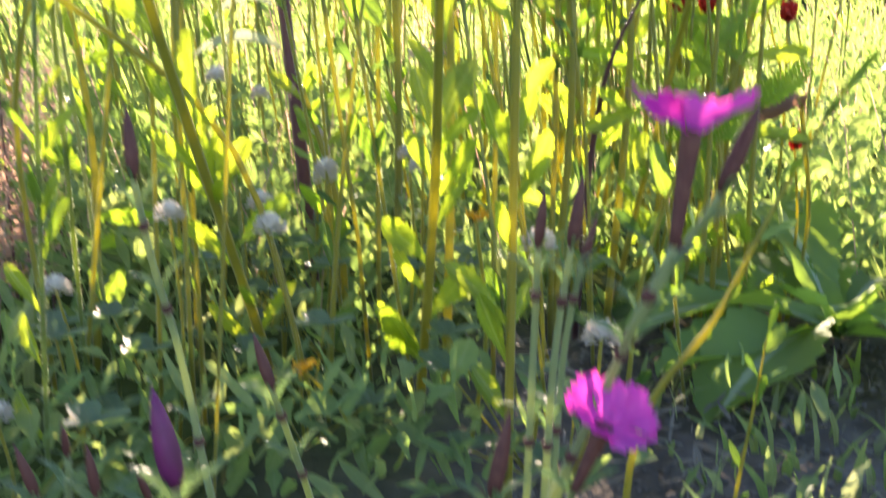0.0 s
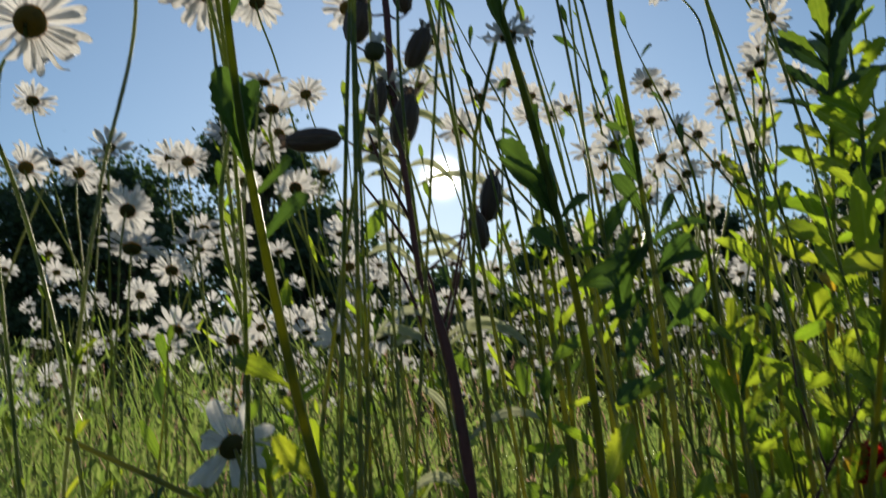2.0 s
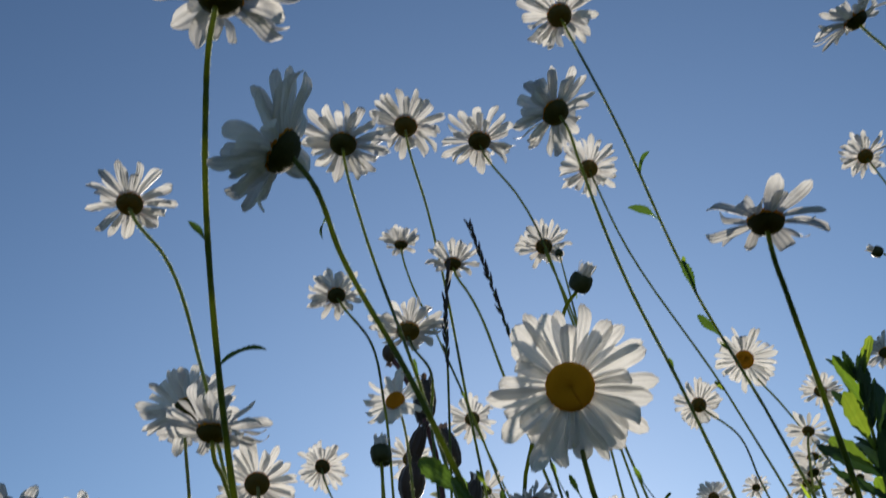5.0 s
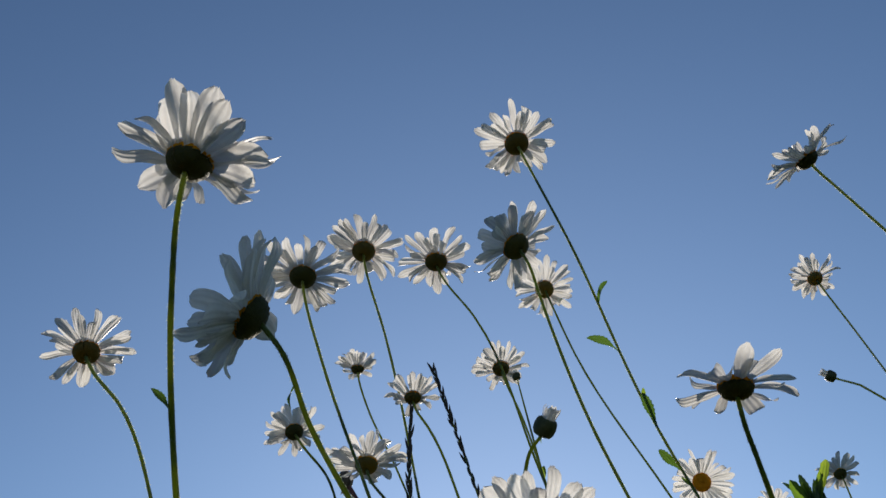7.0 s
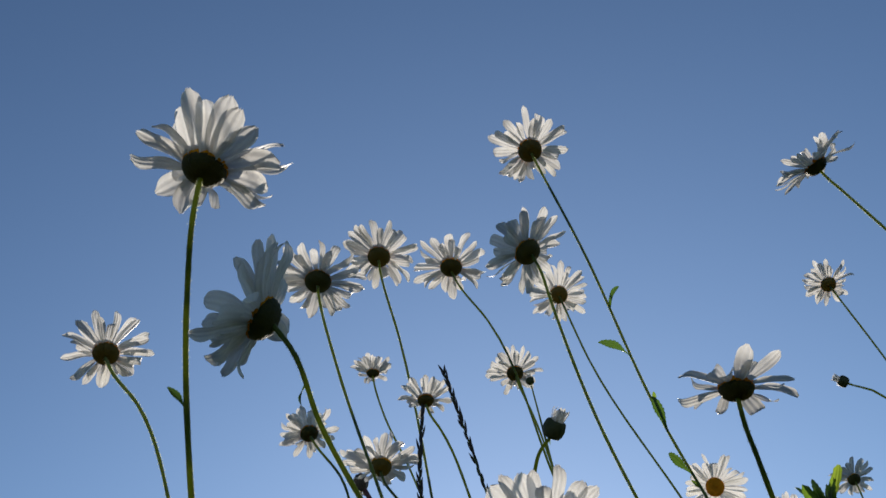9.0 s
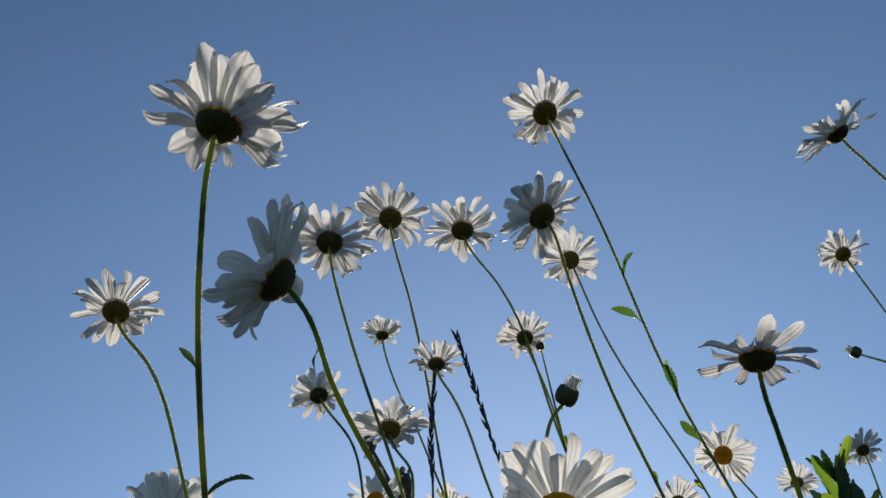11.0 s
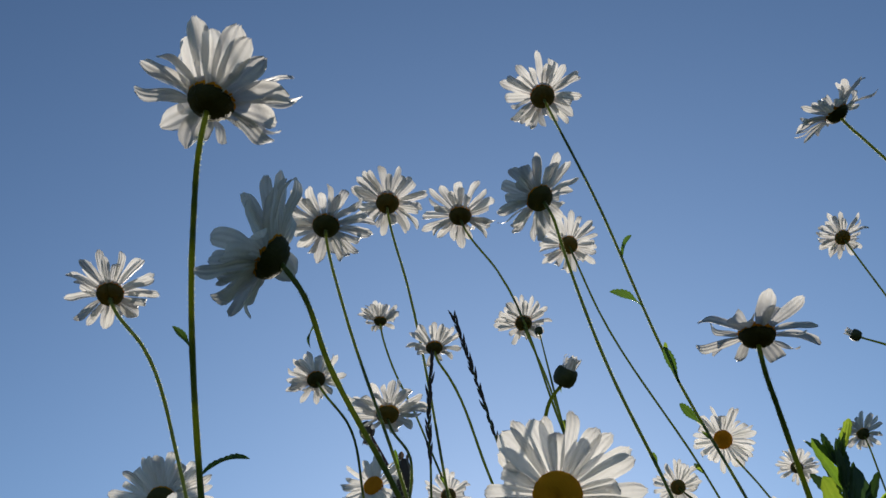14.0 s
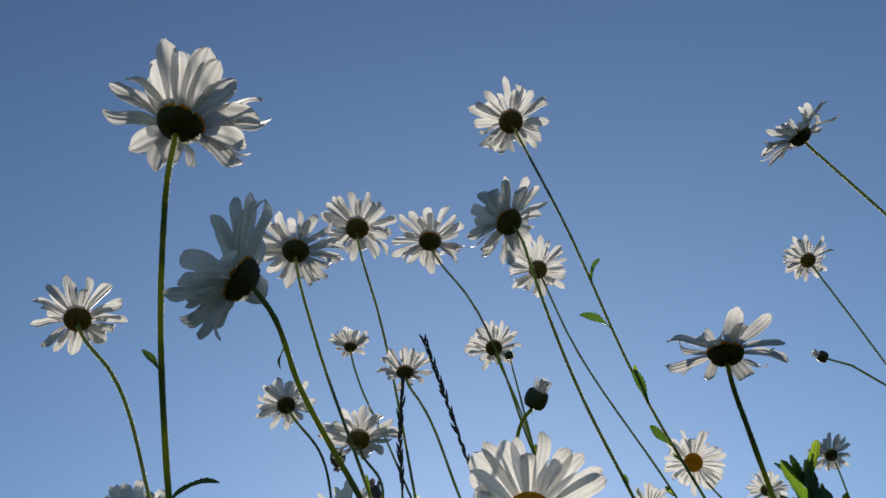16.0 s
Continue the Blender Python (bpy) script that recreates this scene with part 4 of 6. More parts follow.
stem_g = daisy((-0.250, 0.336, 0.434), (-0.072, 0.457, 0.886), 0.0456, [(-0.250, 0.347, 0.411), (-0.240, 0.357, 0.379), (-0.238, 0.371, 0.359), (-0.229, 0.376, 0.327), (-0.222, 0.381, 0.294), (-0.217, 0.384, 0.264)], (-0.182, 0.405))
daisy((0.052, 0.813, 0.600), (-0.194, 0.788, 0.585), 0.0411, [(0.077, 0.821, 0.571), (0.085, 0.823, 0.530)], (0.227, 0.864))
daisy((0.040, 1.019, 0.579), (-0.170, 0.728, 0.664), 0.0343, [(0.051, 1.022, 0.555), (0.062, 1.026, 0.499)], (0.174, 1.059))
daisy((-0.434, 0.598, 0.454), (-0.170, 0.728, 0.664), 0.0480, [(-0.427, 0.600, 0.423)], (-0.346, 0.625))
daisy((-0.534, 0.851, 0.497), (-0.170, 0.728, 0.664), 0.0460, [(-0.520, 0.855, 0.467)], (-0.349, 0.907))
daisy((-0.625, 1.005, 0.615), (-0.113, 0.574, 0.811), 0.0460, [(-0.604, 1.011, 0.533)], (-0.492, 1.045))
daisy((-0.382, 1.226, 0.668), (-0.142, 0.653, 0.744), 0.0460, [(-0.355, 1.234, 0.577)], (-0.219, 1.275))
daisy((-0.041, 0.496, 0.447), (-0.300, -0.004, 0.954), 0.0283, [(-0.029, 0.499, 0.404)], (0.039, 0.520))
daisy((-0.419, 0.836, 0.412), (-0.053, 0.380, 0.924), 0.0547, [(-0.421, 0.836, 0.381)], (-0.440, 0.830))
daisy((-0.235, 0.894, 0.638), (0.003, 0.828, 0.561), 0.0460, [(-0.216, 0.900, 0.544)], (-0.127, 0.927))
daisy((-0.162, 0.876, 0.658), (-0.289, 0.755, 0.589), 0.0460, [(-0.133, 0.885, 0.560)], (-0.001, 0.925))
daisy((-0.377, 1.060, 0.556), (-0.142, 0.653, 0.744), 0.0460, [(-0.361, 1.065, 0.499)], (-0.249, 1.099))
daisy((-0.460, 1.044, 0.543), (-0.111, 0.570, 0.814), 0.0460, [(-0.454, 1.046, 0.489)], (-0.414, 1.058))
daisy((-0.806, 1.146, 0.595), (-0.072, 0.751, 0.656), 0.0460, [(-0.803, 1.147, 0.547)], (-0.772, 1.156))
daisy((-0.647, 1.204, 0.562), (-0.080, 0.481, 0.873), 0.0460, [(-0.650, 1.203, 0.516)], (-0.672, 1.196))
daisy((-0.342, 1.089, 0.513), (-0.111, 0.570, 0.814), 0.0460, [(-0.338, 1.090, 0.463)], (-0.313, 1.098))
daisy((-0.240, 1.260, 0.676), (-0.111, 0.570, 0.814), 0.0460, [(-0.216, 1.267, 0.595)], (-0.076, 1.310))
daisy((-0.158, 1.048, 0.555), (-0.265, 0.695, 0.668), 0.0460, [(-0.144, 1.052, 0.475)], (-0.075, 1.073))
daisy((0.092, 1.834, 0.813), (-0.142, 0.653, 0.744), 0.0460, [(0.105, 1.838, 0.739)], (0.210, 1.870))
daisy((0.043, 2.039, 0.781), (0.051, 0.698, 0.714), 0.0460, [(0.060, 2.044, 0.688)], (0.161, 2.074))
daisy((0.088, 1.340, 0.586), (-0.633, 0.171, 0.755), 0.0460, [(0.081, 1.338, 0.497)], (0.047, 1.328))
daisy((0.150, 1.368, 0.669), (-0.111, 0.570, 0.814), 0.0460, [(0.177, 1.376, 0.563)], (0.290, 1.410))
daisy((0.068, 1.848, 0.768), (-0.045, 0.679, 0.732), 0.0460, [(0.079, 1.852, 0.656)], (0.134, 1.868))
daisy((0.046, 1.812, 0.642), (-0.142, 0.653, 0.744), 0.0460, [(0.054, 1.815, 0.565)], (0.100, 1.829))
daisy((-0.125, 1.563, 0.744), (-0.142, 0.653, 0.744), 0.0460, [(-0.104, 1.569, 0.630)], (-0.009, 1.598))
daisy((0.149, 1.782, 0.592), (-0.142, 0.653, 0.744), 0.0460, [(0.154, 1.783, 0.530)], (0.185, 1.793))
daisy((0.209, 1.485, 0.684), (0.081, 0.616, 0.784), 0.0460, [(0.216, 1.487, 0.583)], (0.250, 1.498))
daisy((0.183, 1.173, 0.720), (0.190, 0.611, 0.769), 0.0460, [(0.201, 1.178, 0.604)], (0.277, 1.201))
daisy((-0.110, 1.795, 0.782), (-0.166, 0.718, 0.676), 0.0460, [(-0.090, 1.801, 0.659)], (-0.004, 1.827))
daisy((-0.573, 0.737, 0.554), (-0.170, 0.728, 0.664), 0.0460, [(-0.552, 0.743, 0.473)], (-0.453, 0.773))
daisy((-0.381, 0.752, 0.427), (-0.099, 0.854, 0.512), 0.0406, [(-0.388, 0.751, 0.327)], (-0.407, 0.749))
daisy((-0.206, 0.648, 0.411), (-0.093, 0.823, 0.561), 0.0276, [(-0.190, 0.650, 0.345)], (-0.123, 0.660))
daisy((-0.510, 1.114, 0.434), (-0.073, 0.705, 0.705), 0.0474, [(-0.506, 1.114, 0.328)], (-0.497, 1.116))
daisy((-0.522, 1.133, 0.573), (-0.093, 0.823, 0.561), 0.0460, [(-0.515, 1.134, 0.460)], (-0.494, 1.137))
daisy((-0.462, 1.218, 0.558), (-0.093, 0.823, 0.561), 0.0460, [(-0.456, 1.218, 0.439)], (-0.437, 1.221))
daisy((-0.598, 1.058, 0.544), (-0.093, 0.823, 0.561), 0.0460, [(-0.591, 1.059, 0.437)], (-0.569, 1.062))
daisy((-0.657, 1.332, 0.437), (-0.093, 0.823, 0.561), 0.0460, [(-0.649, 1.333, 0.306)], (-0.634, 1.335))
daisy((-0.397, 1.239, 0.379), (-0.093, 0.823, 0.561), 0.0460, [(-0.391, 1.240, 0.260)], (-0.381, 1.241))
daisy((-0.376, 1.364, 0.515), (-0.093, 0.823, 0.561), 0.0460, [(-0.370, 1.365, 0.384)], (-0.355, 1.367))
daisy((0.108, 1.375, 0.614), (-0.093, 0.823, 0.561), 0.0460, [(0.111, 1.376, 0.486)], (0.120, 1.377))

# ---- the other plants ----
LANCES = [mesh("leaf", *blade(1.0, random.Random(i).uniform(0.17, 0.26), lance, 16, 4, -0.7 + 0.35 * (i % 4), 0.6, 0.20, 0.10, i), LEAF) for i in range(6)]
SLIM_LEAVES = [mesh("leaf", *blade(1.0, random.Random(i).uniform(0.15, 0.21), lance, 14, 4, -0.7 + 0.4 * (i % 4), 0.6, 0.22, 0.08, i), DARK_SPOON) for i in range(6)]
SPATULAS = [mesh("leaf", *blade(1.0, random.Random(i).uniform(0.20, 0.31), spatula, 20, 4, -0.6 + 0.35 * (i % 4), 0.5, 0.30, 0.12, i), YELLOW_LEAF) for i in range(5)]
DARK_LEAVES = [mesh("leaf", *blade(1.0, random.Random(i).uniform(0.18, 0.27), spatula, 18, 4, -1.0 + 0.5 * (i % 4), 0.7, 0.2, 0.14, i), DARK_LEAF) for i in range(5)]
JOINT = mesh("joint", *lathe([(0.6, -1.0), (1.0, -0.4), (1.05, 0.3), (0.6, 1.0)], 8), CALYX)
NARROWS = [mesh("leaf", *blade(1.0, 0.13, lance, 10, 2, -1.6 - 0.3 * i, 0.4), BLUE_LEAF) for i in range(3)]


def stem_leaf(plant, foot, tip, dark=False):
    """A toothed spoon-shaped leaf of one of the near daisies."""
    rnd = random.Random(int(1e4 * (tip[0] + 3 * tip[2])))
    base = plant.location
    foot, tip = Vector(foot) - base, Vector(tip) - base
    near = min(LINES[plant.name], key=lambda q: (q - foot).length)
    way = tip - foot
    if dark:
        part("leaf", DARK_LEAVES[rnd.randrange(5)], plant, along(near, way, (rnd.uniform(-0.9, 0.9), -1, 0.5), way.length * 1.05) @ Matrix.Diagonal((1.15, 1, 1, 1)), "dark green toothed leaf")
    else:
        part("leaf", SPATULAS[rnd.randrange(5)], plant, along(near, way, (rnd.uniform(-0.8, 0.8), -1, 0.5), way.length * 1.1), "backlit yellow-green spoon-shaped leaf")


def stemmed(name, pts, r0, r1, mat, parent, steps=6, sides=7):
    line = spline(pts, steps)
    part(name, mesh(name, *tube(line, r0, r1, sides), mat), parent)
    return line


def local(base, pts):
    return [Vector(p) - base for p in pts]


def campion(pts):
    base = Vector((pts[-1][0] + 0.004, pts[-1][1], 0))
    ob = thing("campion", base, "bladder campion with red-brown stem, arched leaves and grey seed pods", "plant")
    LINES[ob.name] = stemmed("stem", local(base, pts) + [Vector((0, 0, 0))], 0.0019, 0.0050, RED_STEM, ob)
    return ob


POD_TOOTH = mesh("tooth", *blade(1.0, 0.7, lance, 5, 2, 0.4, 0.3), POD)


def pod(plant, at, way, length, width):
    """An inflated ribbed seed pod with its short stalk."""
    base = plant.location
    at, way = Vector(at) - base, Vector(way)
    prof = [(0.05, -0.5), (0.30, -0.42), (0.46, -0.2), (0.5, 0.05), (0.42, 0.3), (0.27, 0.43), (0.24, 0.5), (0.05, 0.46)]
    v, f, uv = lathe([(r * width, z * length) for r, z in prof], 16, 0.05)
    p = part("pod", mesh("pod", v, f, uv, POD), plant, facing(at, way), "inflated grey-purple pod")
    for k in range(5):
        part("tooth", POD_TOOTH, p, Matrix.Rotation(k * 1.2566, 4, "Z") @ Matrix.Translation((0, 0.24 * width, 0.48 * length)) @ Matrix.Rotation(1.1, 4, "X") @ Matrix.Scale(0.34 * width, 4))
    foot = at - way * length * 0.5
    near = min(LINES[plant.name], key=lambda q: (q - foot).length + 0.5 * max(0, q.z - foot.z + 0.01))
    part("pod_stalk", mesh("pod_stalk", *tube(spline([foot, (foot + near) / 2 + Vector((0, 0, -0.004)), near], 5), 0.0008, 0.001, 5), RED_STEM), plant)
    return p


def arched_leaf(plant, foot, tip, up):
    base = plant.location
    a, b = Vector(foot) - base, Vector(tip) - base
    n = 10
    v, f, uv = [], [], []
    w = 0.0056
    side = Vector((0, 0.75, 0.66)).normalized()
    for i in range(n + 1):
        t = i / n
        c = a.lerp(b, t) + Vector((0, 0, up * (b - a).length * 2 * t * (1 - t)))
        k = lance(t) * w
        for s in (-1, 0, 1):
            v.append(c + side * k * s + Vector((0, 0, 0.35 * k * abs(s))))
            uv.append(((s + 1) / 2, t))
    for i in range(n):
        for j in range(2):
            q = i * 3 + j
            f.append((q, q + 1, q + 4, q + 3))
    part("leaf", mesh("leaf", v, f, uv, FUZZ_LEAF), plant)


def side_branch(plant, pts):
    stemmed("branch", local(plant.location, pts), 0.0013, 0.0008, RED_STEM, plant, 5, 6)


def joints(plant, line):
    """Swollen joints on the stem of a pink, with a pair of short narrow leaves pressed to the stem."""
    for i in range(4, len(line) - 3, 6):
        up = (line[i - 1] - line[i]).normalized()
        part("joint", JOINT, plant, facing(line[i], up, 0, 0.0013), "brownish joint")
        for side in (-1, 1):
            part("leaf", NARROWS[(i + side) % 3], plant, along(line[i], up + Vector((side * 0.16, -0.05, 0)), (side, -0.6, 0.2), 0.015))


def pink(head, normal, calyx, stem, root, size=1.0):
    """A maiden pink: five toothed magenta petals on a purple calyx tube."""
    base = Vector((root[0], root[1], 0))
    ob = thing("dianthus", base, "magenta pink flower with toothed petals on a purple calyx tube", "flower", "pinks in the foreground")
    h, c, n = Vector(head) - base, Vector(calyx) - base, Vector(normal).normalized()
    edge = lambda t: 0.12 + 0.88 * min(1, (t / 0.75)) ** 1.3 if t < 0.9 else 0.9
    m = facing(h, n, 0.6, size)
    for k in range(5):
        v, f, uv = blade(0.0100, 0.0125, edge, 9, 8, 0.2, 0.25, 0, 0.06, 70 + k)
        v = [list(p) for p in v]
        for j in range(9):
            v[9 * 9 + j][1] += 0.0011 if j % 2 else -0.0004
        q = m @ Matrix.Rotation(2 * math.pi * k / 5, 4, "Z") @ Matrix.Translation((0, 0.001, 0)) @ Matrix.Rotation(0.36 + 0.14 * (k % 2), 4, "X")
        part("petal", mesh("petal", v, f, uv, PINK), ob, q)
    part("calyx", mesh("calyx", *tube(spline([h + n * 0.0005, h.lerp(c, 0.5), c], 5), 0.0017, 0.0009, 10), CALYX), ob, None, "purple calyx tube")
    LINES[ob.name] = stemmed("stem", [c] + local(base, stem) + [Vector((0, 0, 0))], 0.0008, 0.0010, BLUE_STEM, ob)
    joints(ob, LINES[ob.name])
    return ob


def pink_bud(tip, foot, stem, root, magenta):
    base = Vector((root[0], root[1], 0))
    ob = thing("dianthus", base, "pink with a closed purple-brown bud on a thin grey-green stem", "flower", "pinks in the foreground")
    a, b = Vector(tip) - base, Vector(foot) - base
    d = (a - b)
    L, w = d.length, d.length * (0.125 if magenta else 0.095)
    prof = [(0.3 * w, 0), (0.85 * w, 0.12 * L), (w, 0.35 * L), (0.85 * w, 0.6 * L), (0.5 * w, 0.82 * L), (0.05 * w, L)]
    bud = part("bud", mesh("bud", *lathe(prof, 10, 0.08), PINK_BUD if magenta else CALYX), ob, facing(b, d))
    for k in range(4):
        part("bract", NARROWS[0], bud, Matrix.Rotation(k * 1.57, 4, "Z") @ Matrix.Translation((0, w * 0.8, 0)) @ Matrix.Rotation(1.45, 4, "X") @ Matrix.Scale(L * 0.4, 4))
    joints(ob, stemmed("stem", [b] + local(base, stem) + [Vector((0, 0, 0))], 0.0007, 0.0010, BLUE_STEM, ob))


def wiry_stem(pts, root, thick, leaf=1.0):
    base = Vector((root[0], root[1], 0))
    ob = thing("wild_stalk", base, "slender green stalk with a few small leaves", "plant", "bare stalks among the flowers")
    rnd = random.Random(int(1e4 * (root[0] + 2 * root[1])))
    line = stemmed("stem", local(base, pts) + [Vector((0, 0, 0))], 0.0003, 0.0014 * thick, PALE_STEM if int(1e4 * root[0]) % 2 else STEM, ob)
    part("leaf", STEM_LEAVES[1], ob, along(line[0], line[0] - line[2], (0.5, -1, 0.2), 0.014))
    for k in range(8):
        i = int(len(line) * (k + 0.5) / 8)
        part("leaf", (DARK_LEAVES if k % 2 or leaf < 1 else STEM_LEAVES)[rnd.randrange(5)], ob, along(line[i], (rnd.uniform(-1, 1), rnd.uniform(-0.6, 0.6), rnd.uniform(0.5, 1.2)), (rnd.uniform(-0.5, 0.5), -1, 0.5), rnd.uniform(0.013, 0.032) * (0.4 if root[1] < 0.5 else leaf)))


def clover_head(seed):
    rnd = random.Random(seed)
    pieces = []
    for i in range(64):
        z = 0.95 - 1.5 * (i + 0.5) / 64
        a = i * 2.39996
        r = math.sqrt(max(0, 1 - z * z))
        d = Vector((r * math.cos(a), r * math.sin(a), z + 0.25)).normalized()
        m = along(d * 0.45, d, (0, 0, 1))
        pieces.append(moved(blade(rnd.uniform(0.42, 0.52), 0.30, petal_shape, 4, 2, rnd.uniform(0.3, 1.1), 0.7), m))
    return mesh("florets", *joined(pieces), CLOVER)


CLOVER_HEADS = [clover_head(s) for s in range(3)]
LEAFLET = mesh("leaflet", *blade(1.0, 0.85, lambda t: 0.15 + 0.85 * math.sin(math.pi * min(1, 0.1 + 0.75 * t)) if t < 0.97 else 0.35, 7, 4, 0.2, 0.3), BLUE_LEAF)


def clover(head):
    rnd = random.Random(int(1e4 * (head[0] + 2 * head[1])))
    base = Vector((head[0] + rnd.uniform(-0.015, 0.015), head[1] + rnd.uniform(0, 0.02), 0))
    ob = thing("clover", base, "white clover with a round pale flower head and trefoil leaves", "flower", "white clovers")
    h = Vector(head) - base
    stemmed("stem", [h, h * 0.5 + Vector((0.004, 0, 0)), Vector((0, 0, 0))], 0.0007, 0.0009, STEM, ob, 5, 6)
    floret = part("flower_head", CLOVER_HEADS[rnd.randrange(3)], ob, Matrix.Translation(h) @ Matrix.Rotation(rnd.uniform(0, 6), 4, "Z") @ Matrix.Scale(rnd.uniform(0.0078, 0.0095), 4))
    tagged(floret, "pale rounded head of tiny florets", kind="stuff")
    for k in range(3):
        top = Vector((rnd.uniform(-0.04, 0.04), rnd.uniform(-0.03, 0.03), rnd.uniform(0.02, 0.07)))
        stalk = part("leaf_stalk", mesh("leaf_stalk", *tube(spline([top, top * 0.5, Vector((0, 0, 0))], 3), 0.0005, 0.0006, 5), STEM), ob)
        for j in range(3):
            a = 2.09 * j + rnd.uniform(-0.2, 0.2)
            part("leaflet", LEAFLET, stalk, along(top, (math.cos(a), math.sin(a), 0.15), (0, 0, 1), rnd.uniform(0.012, 0.017)))


def small_flower(name, label, head, mat, count, size, cup, group=""):
    rnd = random.Random(int(1e4 * (head[0] + 2 * head[1])))
    base = Vector((head[0] + rnd.uniform(-0.02, 0.02), head[1] + rnd.uniform(0, 0.03), 0))
    ob = thing(name, base, label, "flower", group)
    h = Vector(head) - base
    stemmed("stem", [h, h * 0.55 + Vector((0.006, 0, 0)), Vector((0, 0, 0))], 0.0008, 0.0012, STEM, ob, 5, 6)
    for k in range(count):
        m = Matrix.Translation(h) @ Matrix.Rotation(2 * math.pi * k / count + rnd.uniform(-0.2, 0.2), 4, "Z") @ Matrix.Rotation(cup + rnd.uniform(-0.45, 0.3), 4, "X")
        part("petal", mesh("petal", *blade(size * rnd.uniform(0.55, 0.85), size * rnd.uniform(0.5, 0.8), petal_shape, 8, 6, rnd.uniform(-0.3, 0.8), 0.4, 0, 0.22, k), mat), ob, m)
    return ob


def orange_flower(head):
    small_flower("wildflower", "tiny orange-yellow wildflower low in the grass", head, ORANGE, 5, 0.009, 0.5)


def red_flower(head, size):
    small_flower("poppy", "small crumpled red poppy half hidden among leaves", head, RED, 4, size, 1.15, "red poppies")


def rosette(at):
    base = Vector((at[0], at[1], 0))
    ob = thing("rosette_plant", base, "low rosette of broad matte green leaves on the soil", "plant")
    rnd = random.Random(5)
    for k in range(15):
        a = k * 2.39996
        L = rnd.uniform(0.10, 0.17)
        me = mesh("leaf", *blade(L, L * rnd.uniform(0.26, 0.36), spatula, 22, 6, rnd.uniform(-0.9, -0.2), 0.45, 0.16, 0.13, k), ROSETTE_LEAF)
        part("leaf", me, ob, Matrix.Translation((0, 0, 0.015)) @ Matrix.Rotation(a, 4, "Z") @ Matrix.Rotation(rnd.uniform(0.12, 0.6), 4, "X"))


def dry_leaf_at(at, yellow=False):
    base = Vector((at[0], at[1], 0))
    ob = thing("withered_leaf", base, "yellowed leaf on a slim stalk" if yellow else "withered brown leaf on a drooping stalk", "leaf", "withered leaves")
    h = Vector(at) - base
    stemmed("stalk", [h, h * 0.5 + Vector((0.01, 0, 0)), Vector((0, 0, 0))], 0.0008, 0.0011, STEM, ob, 4, 6)
    part("blade", mesh("blade", *blade(0.040, 0.020, lance, 11, 6, -1.6, 0.9, 0.12, 0.22, 3), YELLOWED if yellow else DRY), ob, along(h, (-0.3, -0.2, 0.9) if yellow else (-0.8, -0.3, 0.2), (0, -1, 0.3) if yellow else (0, -0.6, 1), 0.5 if yellow else 1.0))


def sorrel(head):
    rnd = random.Random(int(1e4 * (head[0] + 2 * head[1])))
    base = Vector((head[0], head[1], 0))
    ob = thing("sorrel", base, "rosy seeding sorrel stalk with tiny hanging seeds", "plant", "rosy sorrel stalks")
    h = Vector(head) - base + Vector((0, 0, 0.02))
    line = stemmed("stem", [h, h * 0.6, Vector((0, 0, 0))], 0.0006, 0.0011, RED_STEM, ob, 8, 6)
    pieces = []
    for i in range(260):
        t = rnd.uniform(0, 0.75)
        p = h * (1 - t) + Vector((rnd.gauss(0, 0.008), rnd.gauss(0, 0.008), rnd.gauss(0, 0.004)))
        s = rnd.uniform(0.0026, 0.0046)
        pieces.append(moved(blade(s, s * 0.8, petal_shape, 2, 2, 0.5, 0.5), along(p, (rnd.uniform(-1, 1), rnd.uniform(-1, 1), -0.6), (0, -1, 0))))
    tagged(part("seed_head", mesh("seed_head", *joined(pieces), SORREL), ob), "tiny rosy seeds", kind="stuff")


def fallen_stalk(pts):
    base = Vector((pts[-1][0], pts[-1][1], 0))
    ob = thing("fallen_stalk", base, "slanting green stalk leaning across the grass", "plant")
    stemmed("stem", local(base, pts) + [Vector((0.05, 0.02, 0.0))], 0.0011, 0.0015, STEM, ob)


def dark_twig(pts):
    base = Vector((pts[-1][0] - 0.01, pts[-1][1], 0))
    ob = thing("dead_twig", base, "dark dry forked twig standing in the grass", "twig")
    line = stemmed("stem", local(base, pts) + [Vector((0, 0, 0))], 0.0008, 0.0022, RED_STEM, ob)
    stemmed("fork", [line[6], line[6] + Vector((-0.012, 0, 0.04)), line[6] + Vector((-0.014, 0.0, 0.09))], 0.0009, 0.0005, RED_STEM, ob, 4, 5)


